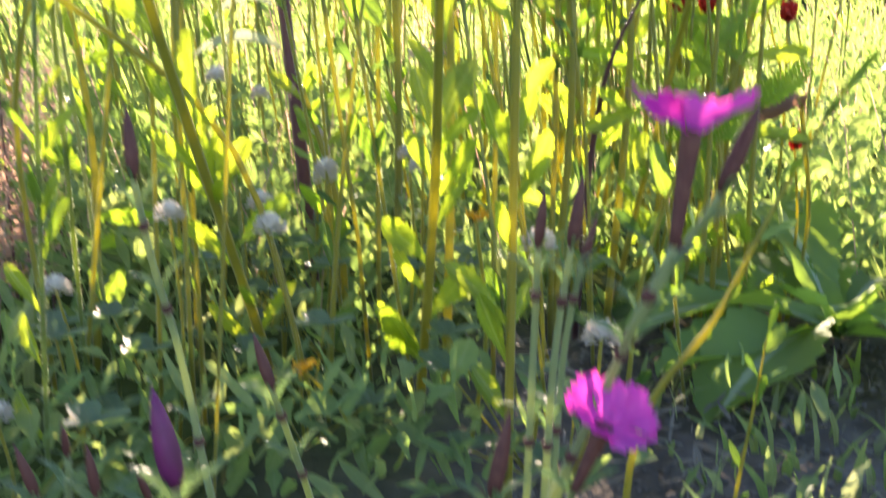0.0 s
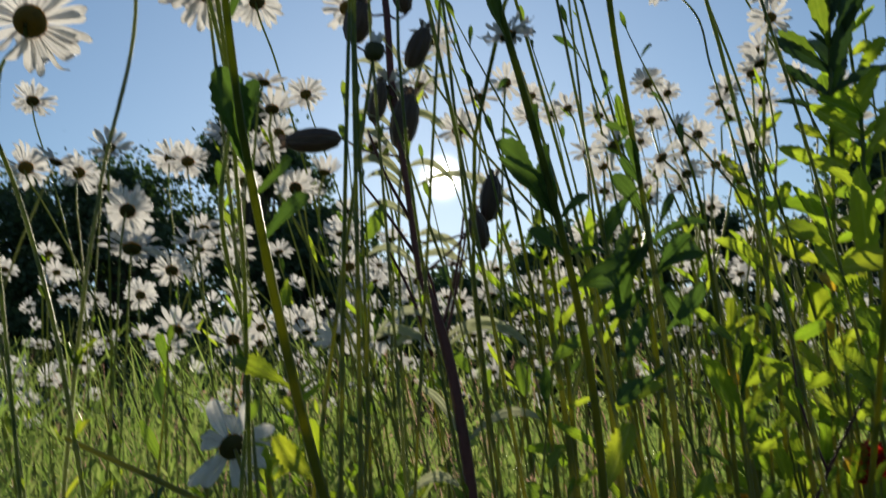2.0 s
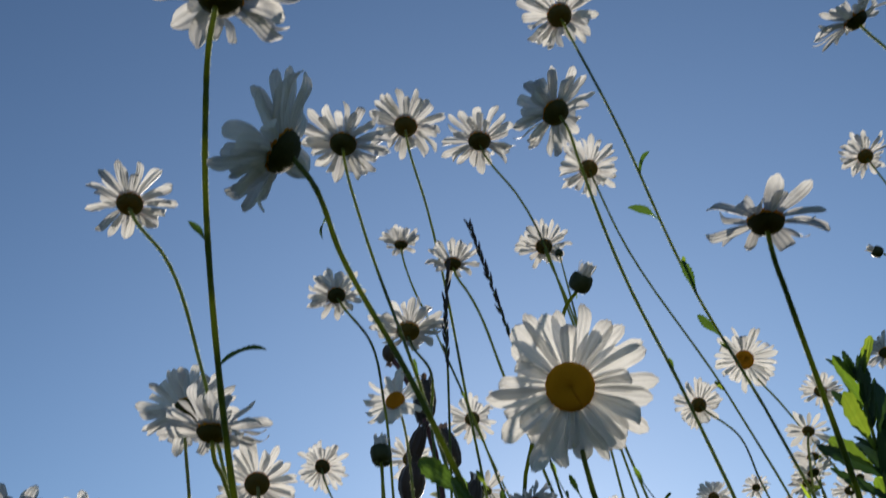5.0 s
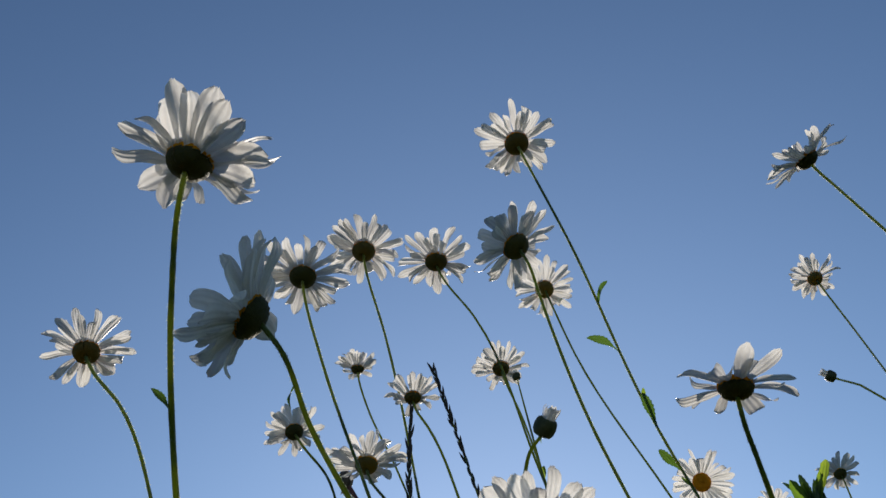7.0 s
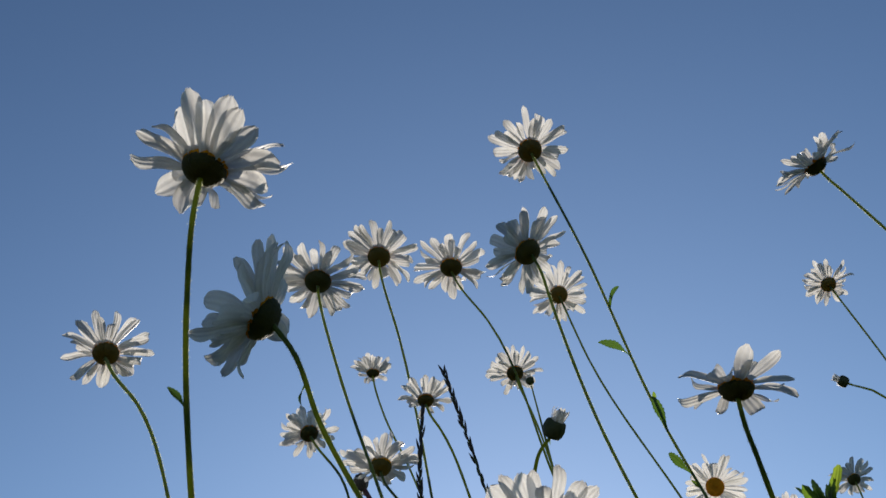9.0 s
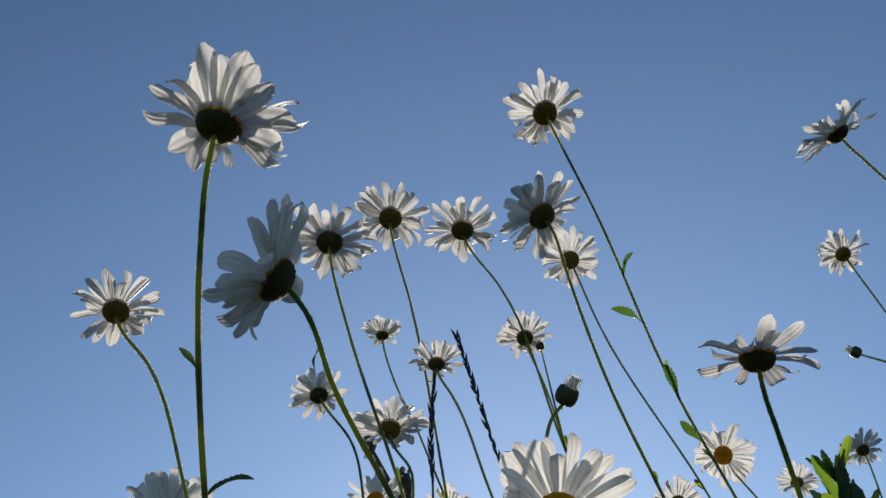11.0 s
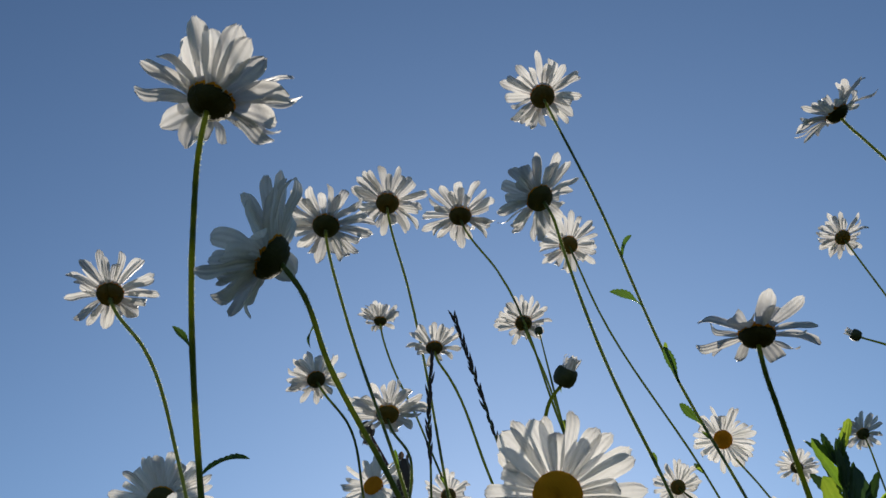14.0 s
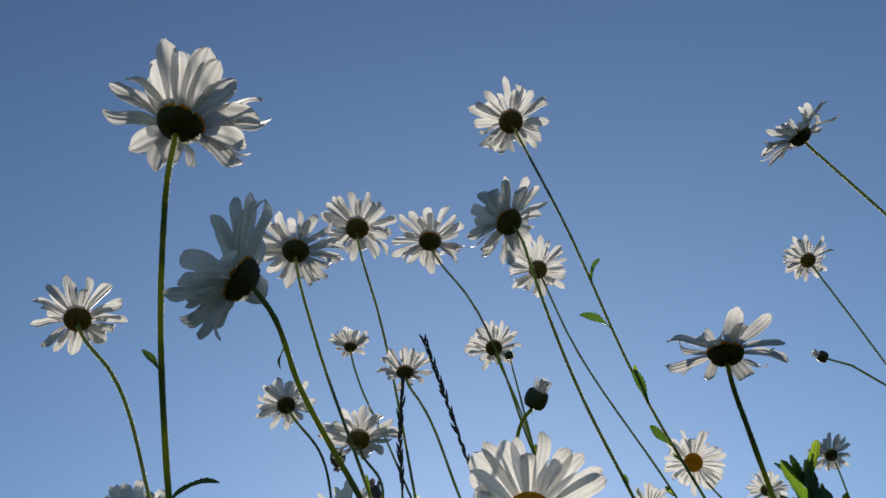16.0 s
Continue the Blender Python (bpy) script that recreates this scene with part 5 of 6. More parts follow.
def seed_head(pts, root):
    """A grass stalk with its dark spikelets."""
    base = Vector((root[0], root[1], 0))
    ob = thing("grass_stalk", base, "tall grass stalk with a dark seed head", "grass stalk", "seeding grass stalks")
    rnd = random.Random(int(1e4 * (root[0] + 2 * root[1])))
    top = spline(local(base, pts), 12)
    low = top[-1]
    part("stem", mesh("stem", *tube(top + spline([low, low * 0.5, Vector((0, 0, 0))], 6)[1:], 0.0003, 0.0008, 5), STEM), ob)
    for k in range(26):
        i = min(len(top) - 2, int(k * (len(top) - 2) / 25))
        d = (top[i] - top[i + 1]).normalized()
        s = 1 if k % 2 else -1
        way = d + Vector((s * rnd.uniform(0.06, 0.3), rnd.uniform(-0.15, 0.15), 0))
        L = rnd.uniform(0.006, 0.010)
        me = mesh("spikelet", *lathe([(0.0002, 0), (0.0007, 0.3 * L), (0.0006, 0.65 * L), (0.0001, L)], 6, 0.2), SPIKELET)
        part("spikelet", me, ob, facing(top[i], way))
    return ob


def daisy_bud(at, way, bends, root, size):
    r = size * 0.55
    base = Vector((root[0], root[1], 0))
    ob = thing("daisy_bud", base, "half-open daisy bud, dark green cup with white tips", "flower", "daisy buds")
    h, n = Vector(at) - base, Vector(way).normalized()
    line = stemmed("stem", [h - n * r * 0.85] + local(base, bends) + [Vector((0, 0, 0))], 0.07 * size, 0.0012, STEM, ob)
    cup = part("cup", mesh("cup", *lathe([(0.22 * r, -0.95 * r), (0.58 * r, -0.86 * r), (0.76 * r, -0.55 * r), (0.80 * r, -0.1 * r), (0.72 * r, 0.3 * r), (0.62 * r, 0.42 * r)], 18, 0.12), BUD_CUP), ob, facing(h, n))
    for k in range(12):
        m = Matrix.Rotation(k * 0.5236, 4, "Z") @ Matrix.Translation((0, r * 0.5, r * 0.2)) @ Matrix.Rotation(1.66 + 0.14 * (k % 2), 4, "X") @ Matrix.Scale(r * 1.6, 4)
        part("petal", PETALS[k % 14], cup, m)
    for k in range(3 if size > 0.01 else 0):
        part("bract", NARROWS[k], ob, along(h - n * r * 0.7, (math.cos(k * 2.1), math.sin(k * 2.1), 0.2), (0, 0, 1), r * 0.9))


def ragged_daisy(head, normal, lower):
    base = Vector((lower[0], lower[1] + 0.01, 0))
    ob = thing("daisy", base, "low drooping white daisy with few ragged petals", "flower", DAISIES)
    h, n, r = Vector(head) - base, Vector(normal).normalized(), 0.026
    stemmed("stem", [h - n * r * 0.16, h - n * r * 0.7 - Vector((0, 0, 0.01)), Vector(lower) - base, Vector((0, 0, 0))], 0.001, 0.0015, STEM, ob)
    m = facing(h, n, 0.3, r)
    head_part = part("flower_head", CUP_MESH, ob, m)
    part("disc", DISC_MESH, head_part)
    rnd = random.Random(3)
    for k in range(14):
        a = 2 * math.pi * (k + rnd.uniform(-0.35, 0.35)) / 14
        part("petal", PETALS[k], head_part, Matrix.Rotation(a, 4, "Z") @ Matrix.Translation((0, 0.27, 0.01)) @ Matrix.Rotation(rnd.uniform(-0.8, 0.5), 4, "X") @ Matrix.Rotation(rnd.uniform(-0.7, 0.7), 4, "Y") @ Matrix.Diagonal((1.5, rnd.uniform(0.6, 1.3), 1.2, 1)))


HERB_LABELS = {
    "dark": "dense upright herb with toothed lance-shaped leaves, darker on its upper part",
    "green": "slender upright herb with toothed mid-green leaves, against the light",
    "bright": "upright herb with many lance-shaped bright green leaves",
}


def leafy_plant(top, root, count, length, tone="bright"):
    """A leafy herb whose lance-shaped leaves stand all round an upright stem, dense at the top."""
    base = Vector((root[0], root[1], 0))
    ob = thing("leafy_herb", base, HERB_LABELS[tone], "plant", "leafy herbs at the side")
    rnd = random.Random(int(1e4 * (top[0] + 2 * top[2])))
    h = Vector(top) - base
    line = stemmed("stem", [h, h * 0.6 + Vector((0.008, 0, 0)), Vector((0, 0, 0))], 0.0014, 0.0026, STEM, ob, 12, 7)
    count = int(count * 0.72)
    for k in range(count):
        t = (k + 0.5) / count
        i = int(t ** 1.6 * (len(line) - 2) * 0.85)
        a = k * 2.39996 + rnd.uniform(-0.9, 0.9)
        rise = rnd.uniform(0.7, 1.5) - 0.6 * min(1, t * 1.6)
        if tone == "dark":
            rise += 0.7 if t < 0.3 else 0.1
        L = 1.2 * length * (0.5 + 0.7 * min(1, t * 2.5)) * rnd.uniform(0.35, 1.2)
        # the upper leaves of this herb take darker colours than its lower ones
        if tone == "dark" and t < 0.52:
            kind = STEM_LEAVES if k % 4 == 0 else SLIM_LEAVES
        else:
            kind = THIN_LEAVES if tone == "green" else rnd.choice((LANCES, LANCES, SPATULAS))
        part("leaf", kind[rnd.randrange(5)], ob, along(line[i], (math.cos(a), math.sin(a) * 0.6, rise + rnd.uniform(-0.15, 0.2)), (rnd.uniform(-0.6, 0.6), -1, rnd.uniform(-0.2, 0.9)), L))


def feather_mesh(seed):
    rnd = random.Random(seed)
    pieces = [tube(spline([(0, 0, 0), (0, 0.5, 0.03), (0, 1, 0)], 5), 0.012, 0.004, 5)]
    for k in range(15):
        t = 0.10 + 0.88 * k / 15
        for s in (-1, 1):
            L = 0.24 * math.sin(math.pi * min(1, 0.15 + 0.8 * t)) * rnd.uniform(0.8, 1.1)
            m = along((0, t, 0.03 * math.sin(math.pi * t)), (s, 0.55, rnd.uniform(-0.1, 0.2)), (0, 0, 1))
            pieces.append(moved(blade(L * 0.85, L * 0.2, lance, 6, 2, 0.4, 0.3, 0.6), m))
    return mesh("leaf", *joined(pieces), LEAF)


FEATHERS = [feather_mesh(s) for s in range(3)]


def feathery_plant(top):
    base = Vector((top[0], top[1] + 0.01, 0))
    ob = thing("yarrow", base, "yarrow with feathery finely cut green leaves", "plant", "yarrow plants")
    rnd = random.Random(int(1e4 * (top[0] + 2 * top[2])))
    h = Vector(top) - base
    line = stemmed("stem", [h, h * 0.5, Vector((0, 0, 0))], 0.001, 0.0018, STEM, ob, 8, 6)
    for k in range(9):
        i = int((k + 0.5) / 9 * (len(line) - 1))
        a = k * 2.39996
        part("leaf", FEATHERS[k % 3], ob, along(line[i], (math.cos(a), math.sin(a) * 0.6, 0.8), (rnd.uniform(-0.6, 0.6), -1, rnd.uniform(-0.2, 0.6)), rnd.uniform(0.032, 0.052)))


red = campion([(-0.186, 0.713, 0.666), (-0.168, 0.718, 0.620), (-0.160, 0.720, 0.587), (-0.154, 0.722, 0.498), (-0.144, 0.724, 0.421), (-0.137, 0.726, 0.362), (-0.121, 0.730, 0.305), (-0.110, 0.731, 0.235), (-0.102, 0.731, 0.152), (-0.096, 0.732, 0.079)])
pod(red, (-0.172, 0.717, 0.580), (0.474, -0.166, 0.865), 0.0335, 0.0143)
pod(red, (-0.146, 0.724, 0.575), (-0.159, -0.341, 0.926), 0.0335, 0.0161)
pod(red, (-0.178, 0.715, 0.550), (0.311, -0.225, 0.923), 0.0318, 0.0221)
pod(red, (-0.135, 0.727, 0.530), (0.436, -0.181, 0.882), 0.0334, 0.0176)
pod(red, (-0.165, 0.719, 0.488), (0.266, -0.240, 0.934), 0.0311, 0.0147)
pod(red, (-0.146, 0.724, 0.473), (0.266, -0.240, 0.934), 0.0421, 0.0215)
pod(red, (-0.211, 0.707, 0.460), (-0.974, -0.224, -0.044), 0.0410, 0.0188)
pod(red, (-0.086, 0.740, 0.414), (0.172, -0.267, 0.948), 0.0353, 0.0160)
pod(red, (-0.095, 0.737, 0.390), (-0.159, -0.341, 0.926), 0.0292, 0.0150)
pod(red, (-0.162, 0.720, 0.617), (0.219, -0.254, 0.942), 0.0385, 0.0190)
pod(red, (-0.186, 0.713, 0.666), (-0.124, 0.280, -0.952), 0.0157, 0.0138)
arched_leaf(red, (-0.142, 0.725, 0.421), (-0.052, 0.748, 0.387), 0.50)
arched_leaf(red, (-0.126, 0.729, 0.307), (-0.060, 0.746, 0.302), 0.50)
arched_leaf(red, (-0.144, 0.724, 0.421), (-0.179, 0.715, 0.442), 0.60)
arched_leaf(red, (-0.147, 0.724, 0.436), (-0.111, 0.733, 0.425), 0.50)
arched_leaf(red, (-0.147, 0.724, 0.436), (-0.183, 0.714, 0.464), 0.50)
arched_leaf(red, (-0.142, 0.725, 0.410), (-0.176, 0.716, 0.429), 0.60)
arched_leaf(red, (-0.122, 0.730, 0.303), (-0.061, 0.734, 0.302), 0.50)
arched_leaf(red, (-0.110, 0.731, 0.235), (-0.054, 0.735, 0.251), 0.40)
arched_leaf(red, (-0.110, 0.731, 0.235), (-0.141, 0.728, 0.276), 0.30)
arched_leaf(red, (-0.115, 0.730, 0.207), (-0.155, 0.727, 0.196), 0.50)
arched_leaf(red, (-0.110, 0.731, 0.179), (-0.170, 0.726, 0.173), 0.30)
arched_leaf(red, (-0.131, 0.729, 0.306), (-0.165, 0.726, 0.298), 0.60)
arched_leaf(red, (-0.138, 0.726, 0.376), (-0.104, 0.735, 0.370), 0.60)
arched_leaf(red, (-0.151, 0.722, 0.472), (-0.118, 0.731, 0.466), 0.50)
arched_leaf(red, (-0.157, 0.720, 0.506), (-0.182, 0.713, 0.517), 0.50)
arched_leaf(red, (-0.157, 0.720, 0.497), (-0.123, 0.730, 0.511), 0.50)
arched_leaf(red, (-0.153, 0.721, 0.470), (-0.116, 0.732, 0.468), 0.50)
arched_leaf(red, (-0.153, 0.721, 0.466), (-0.186, 0.712, 0.477), 0.40)
arched_leaf(red, (-0.149, 0.722, 0.430), (-0.184, 0.712, 0.437), 0.50)
arched_leaf(red, (-0.144, 0.724, 0.398), (-0.179, 0.713, 0.403), 0.50)
arched_leaf(red, (-0.141, 0.724, 0.384), (-0.114, 0.732, 0.372), 0.60)
arched_leaf(red, (-0.141, 0.725, 0.367), (-0.103, 0.736, 0.361), 0.45)
arched_leaf(red, (-0.141, 0.724, 0.365), (-0.177, 0.714, 0.370), 0.50)
arched_leaf(red, (-0.145, 0.723, 0.482), (-0.171, 0.714, 0.511), 0.50)
arched_leaf(red, (-0.143, 0.723, 0.478), (-0.109, 0.734, 0.506), 0.50)
arched_leaf(red, (-0.144, 0.723, 0.491), (-0.120, 0.731, 0.525), 0.40)
arched_leaf(red, (-0.144, 0.723, 0.509), (-0.165, 0.716, 0.538), 0.40)
arched_leaf(red, (-0.131, 0.728, 0.326), (-0.175, 0.716, 0.308), 0.50)
arched_leaf(red, (-0.129, 0.728, 0.302), (-0.186, 0.713, 0.297), 0.60)
side_branch(red, [(-0.144, 0.724, 0.400), (-0.161, 0.719, 0.435), (-0.172, 0.716, 0.467)])
side_branch(red, [(-0.140, 0.725, 0.355), (-0.109, 0.734, 0.382), (-0.089, 0.740, 0.410)])
side_branch(red, [(-0.123, 0.730, 0.303), (-0.110, 0.731, 0.357), (-0.102, 0.731, 0.396)])
side_branch(red, [(-0.131, 0.729, 0.298), (-0.146, 0.728, 0.346), (-0.161, 0.727, 0.378)])
side_branch(red, [(-0.123, 0.730, 0.303), (-0.133, 0.729, 0.361), (-0.154, 0.727, 0.393)])
side_branch(red, [(-0.126, 0.729, 0.310), (-0.111, 0.733, 0.366), (-0.104, 0.735, 0.412)])
side_branch(red, [(-0.137, 0.726, 0.367), (-0.159, 0.720, 0.402), (-0.178, 0.715, 0.429)])

stem_leaf(stem_a, (-0.072, 0.414, 0.081), (-0.080, 0.423, 0.121))
stem_leaf(stem_a, (-0.061, 0.413, 0.077), (-0.050, 0.420, 0.108))
stem_leaf(stem_a, (-0.065, 0.410, 0.063), (-0.077, 0.414, 0.081))
stem_leaf(stem_a, (-0.109, 0.406, 0.187), (-0.136, 0.410, 0.218))
stem_leaf(stem_a, (-0.115, 0.411, 0.219), (-0.133, 0.413, 0.238))
stem_leaf(stem_a, (-0.120, 0.415, 0.253), (-0.124, 0.418, 0.278))
stem_leaf(stem_a, (-0.099, 0.400, 0.141), (-0.118, 0.403, 0.164))
stem_leaf(stem_a, (-0.072, 0.394, 0.091), (-0.073, 0.399, 0.125))
stem_leaf(stem_a, (-0.087, 0.397, 0.119), (-0.085, 0.403, 0.157))
stem_leaf(stem_a, (-0.136, 0.407, 0.284), (-0.161, 0.406, 0.301))
stem_leaf(stem_b, (-0.004, 0.348, 0.104), (-0.013, 0.354, 0.131))
stem_leaf(stem_b, (-0.005, 0.340, 0.070), (-0.015, 0.345, 0.094))
stem_leaf(stem_b, (-0.002, 0.345, 0.093), (0.010, 0.352, 0.127))
stem_leaf(stem_b, (-0.003, 0.343, 0.082), (0.003, 0.348, 0.104))
stem_leaf(stem_b, (0.004, 0.340, 0.189), (0.015, 0.344, 0.213))
stem_leaf(stem_b, (-0.002, 0.330, 0.118), (-0.010, 0.332, 0.140))
stem_leaf(stem_b, (0.001, 0.334, 0.147), (0.009, 0.338, 0.174))
stem_leaf(stem_b, (-0.004, 0.335, 0.158), (-0.012, 0.338, 0.180))
stem_leaf(stem_c, (0.015, 0.415, 0.148), (0.022, 0.418, 0.169))
stem_leaf(stem_c, (0.019, 0.411, 0.120), (0.033, 0.416, 0.148))
stem_leaf(stem_c, (0.008, 0.406, 0.083), (0.015, 0.409, 0.102))
stem_leaf(stem_a, (-0.115, 0.333, 0.350), (-0.121, 0.321, 0.383), True)
stem_leaf(stem_a, (-0.118, 0.331, 0.354), (-0.114, 0.324, 0.379), True)
stem_leaf(stem_a, (-0.116, 0.334, 0.348), (-0.124, 0.325, 0.369), True)
stem_leaf(stem_a, (-0.114, 0.344, 0.319), (-0.098, 0.341, 0.338), True)
stem_leaf(stem_a, (-0.118, 0.318, 0.393), (-0.109, 0.314, 0.412), True)
stem_leaf(stem_a, (-0.109, 0.275, 0.452), (-0.094, 0.274, 0.463), True)
stem_leaf(stem_a, (-0.103, 0.249, 0.493), (-0.106, 0.242, 0.502), True)
stem_leaf(stem_f, (0.069, 0.700, 0.702), (0.074, 0.690, 0.718), True)
stem_leaf(stem_f, (0.074, 0.732, 0.657), (0.059, 0.718, 0.673), True)
stem_leaf(stem_f, (0.081, 0.764, 0.613), (0.078, 0.749, 0.633), True)
stem_leaf(stem_f, (0.093, 0.787, 0.584), (0.079, 0.775, 0.597), True)
stem_leaf(stem_b, (-0.024, 0.370, 0.315), (-0.010, 0.372, 0.321), True)
stem_leaf(stem_b, (-0.027, 0.365, 0.328), (-0.034, 0.359, 0.338), True)
stem_leaf(stem_b, (-0.023, 0.375, 0.303), (-0.007, 0.378, 0.308), True)
stem_leaf(stem_b, (-0.033, 0.355, 0.348), (-0.033, 0.349, 0.362), True)
stem_leaf(stem_b, (-0.028, 0.361, 0.336), (-0.018, 0.359, 0.347), True)
stem_leaf(stem_b, (-0.021, 0.337, 0.409), (-0.035, 0.329, 0.424), True)
stem_leaf(stem_b, (-0.015, 0.364, 0.331), (-0.029, 0.353, 0.354), True)
stem_leaf(stem_b, (-0.016, 0.363, 0.335), (-0.018, 0.354, 0.359), True)
stem_leaf(stem_b, (-0.059, 0.257, 0.496), (-0.066, 0.259, 0.491), True)
stem_leaf(stem_c, (0.014, 0.440, 0.332), (0.004, 0.431, 0.349), True)
stem_leaf(stem_c, (0.015, 0.444, 0.323), (0.035, 0.443, 0.340), True)
stem_leaf(stem_c, (0.013, 0.435, 0.346), (0.012, 0.427, 0.365), True)
stem_leaf(stem_c, (0.015, 0.447, 0.316), (-0.008, 0.444, 0.308), True)
stem_leaf(stem_c, (0.017, 0.451, 0.307), (0.037, 0.451, 0.321), True)
stem_leaf(stem_c, (0.016, 0.428, 0.357), (0.009, 0.423, 0.368), True)
stem_leaf(stem_c, (0.022, 0.439, 0.328), (0.023, 0.445, 0.309), True)
stem_leaf(stem_c, (0.014, 0.420, 0.380), (0.004, 0.416, 0.384), True)
stem_leaf(stem_c, (0.018, 0.433, 0.343), (-0.003, 0.434, 0.325), True)
stem_leaf(stem_c, (0.022, 0.444, 0.314), (0.002, 0.444, 0.296), True)
stem_leaf(stem_c, (0.024, 0.446, 0.309), (0.038, 0.444, 0.323), True)
stem_leaf(stem_c, (0.026, 0.451, 0.295), (0.036, 0.459, 0.276), True)
stem_leaf(stem_c, (0.030, 0.446, 0.304), (0.018, 0.447, 0.285), True)
stem_leaf(stem_c, (0.029, 0.451, 0.275), (0.047, 0.451, 0.294), True)
stem_leaf(stem_c, (0.030, 0.453, 0.261), (0.011, 0.452, 0.247), True)


stem_leaf(stem_c, (0.020, 0.404, 0.333), (0.002, 0.394, 0.317), True)
stem_leaf(stem_c, (0.021, 0.410, 0.318), (0.001, 0.402, 0.295), True)
stem_leaf(stem_c, (0.022, 0.414, 0.305), (0.036, 0.403, 0.315), True)
stem_leaf(stem_c, (0.023, 0.419, 0.291), (0.006, 0.409, 0.275), True)
stem_leaf(stem_b, (-0.011, 0.353, 0.336), (-0.026, 0.335, 0.347), True)
stem_leaf(stem_b, (-0.010, 0.358, 0.320), (-0.021, 0.342, 0.326), True)
stem_leaf(stem_b, (-0.008, 0.362, 0.310), (0.004, 0.351, 0.319), True)
stem_leaf(stem_b, (-0.015, 0.315, 0.382), (-0.028, 0.294, 0.403), True)
stem_leaf(stem_a, (-0.109, 0.312, 0.321), (-0.088, 0.304, 0.328), True)
stem_leaf(stem_a, (-0.099, 0.271, 0.388), (-0.089, 0.264, 0.385), True)


def low_leaves(plant, lo, hi, count, size, seed):
    """Spoon-shaped leaves that stand up along the lower stem, one above another on changing sides."""
    rnd = random.Random(seed)
    line = LINES[plant.name]
    for k in range(count):
        z = lo + (hi - lo) * (k + rnd.uniform(0.2, 0.8)) / count
        i = min(range(1, len(line) - 1), key=lambda q: abs(line[q].z - z))
        a, b = (line[i], line[i - 1]) if line[i].z <= z else (line[i + 1], line[i])
        at = a.lerp(b, max(0, min(1, (z - a.z) / max(1e-5, b.z - a.z))))
        up = (b - a).normalized()
        side = Vector((rnd.choice((-1, 1)) * rnd.uniform(0.35, 0.85), rnd.uniform(-0.5, 0.3), 0))
        m = along(at, up + side, (rnd.uniform(-0.5, 0.5), -1, 0.4), size * rnd.uniform(0.6, 1.15) * (1.15 - 0.5 * (z - lo) / (hi - lo)))
        part("leaf", SPATULAS[rnd.randrange(5)], plant, m @ Matrix.Diagonal((rnd.uniform(0.6, 1.0), 1, 1, 1)), "backlit yellow-green spoon-shaped leaf")


low_leaves(stem_a, 0.02, 0.15, 8, 0.044, 1)
low_leaves(stem_b, 0.02, 0.15, 8, 0.046, 2)
low_leaves(stem_c, 0.03, 0.22, 9, 0.038, 3)
low_leaves(stem_d, 0.03, 0.20, 8, 0.034, 4)
low_leaves(stem_e, 0.05, 0.26, 8, 0.024, 5)
low_leaves(stem_g, 0.05, 0.26, 8, 0.024, 6)
low_leaves(stem_h, 0.05, 0.30, 8, 0.026, 7)

pink((0.040, 0.170, 0.182), (0.053, 0.109, 0.993), (0.038, 0.170, 0.163), [(0.033, 0.173, 0.150), (0.031, 0.183, 0.137), (0.021, 0.189, 0.109)], (0.021, 0.249))
pink((0.029, 0.179, 0.128), (0.270, -0.418, 0.867), (0.024, 0.180, 0.115), [(0.023, 0.185, 0.109)], (0.023, 0.245), 0.82)
pink_bud((0.021, 0.217, 0.165), (0.020, 0.218, 0.152), [(0.020, 0.222, 0.136), (0.019, 0.224, 0.092)], (0.019, 0.274), False)
pink_bud((0.029, 0.218, 0.168), (0.027, 0.218, 0.152), [(0.025, 0.221, 0.134), (0.023, 0.224, 0.092)], (0.023, 0.274), False)
pink_bud((0.054, 0.181, 0.186), (0.048, 0.181, 0.170), [(0.040, 0.185, 0.154), (0.033, 0.192, 0.135), (0.025, 0.199, 0.111)], (0.025, 0.249), False)
pink_bud((-0.066, 0.221, 0.182), (-0.065, 0.221, 0.166), [(-0.064, 0.225, 0.151), (-0.061, 0.232, 0.128), (-0.056, 0.236, 0.089)], (-0.056, 0.286), False)
pink_bud((0.012, 0.179, 0.131), (0.009, 0.179, 0.114), [(0.008, 0.183, 0.103)], (0.008, 0.233), False)
pink_bud((-0.044, 0.152, 0.145), (-0.041, 0.151, 0.129), [(-0.042, 0.156, 0.118)], (-0.042, 0.206), True)
pink_bud((-0.064, 0.178, 0.125), (-0.063, 0.179, 0.114), [(-0.064, 0.183, 0.103)], (-0.064, 0.233), False)
pink_bud((-0.077, 0.178, 0.125), (-0.074, 0.179, 0.114), [(-0.074, 0.183, 0.103)], (-0.074, 0.233), False)
pink_bud((-0.072, 0.188, 0.125), (-0.072, 0.190, 0.117), [(-0.074, 0.193, 0.100)], (-0.074, 0.243), False)
pink_bud((-0.058, 0.186, 0.117), (-0.056, 0.188, 0.109), [(-0.055, 0.193, 0.098)], (-0.055, 0.243), False)
pink_bud((-0.043, 0.230, 0.130), (-0.039, 0.230, 0.116), [(-0.037, 0.235, 0.105), (-0.033, 0.243, 0.084)], (-0.033, 0.293), False)
pink_bud((0.035, 0.236, 0.156), (0.032, 0.237, 0.144), [(0.030, 0.241, 0.131), (0.027, 0.243, 0.087)], (0.027, 0.293), False)
wiry_stem([(0.115, 0.303, 0.181), (0.109, 0.310, 0.166), (0.097, 0.314, 0.138), (0.084, 0.317, 0.107), (0.068, 0.322, 0.081)], (0.059, 0.325), 1.0)
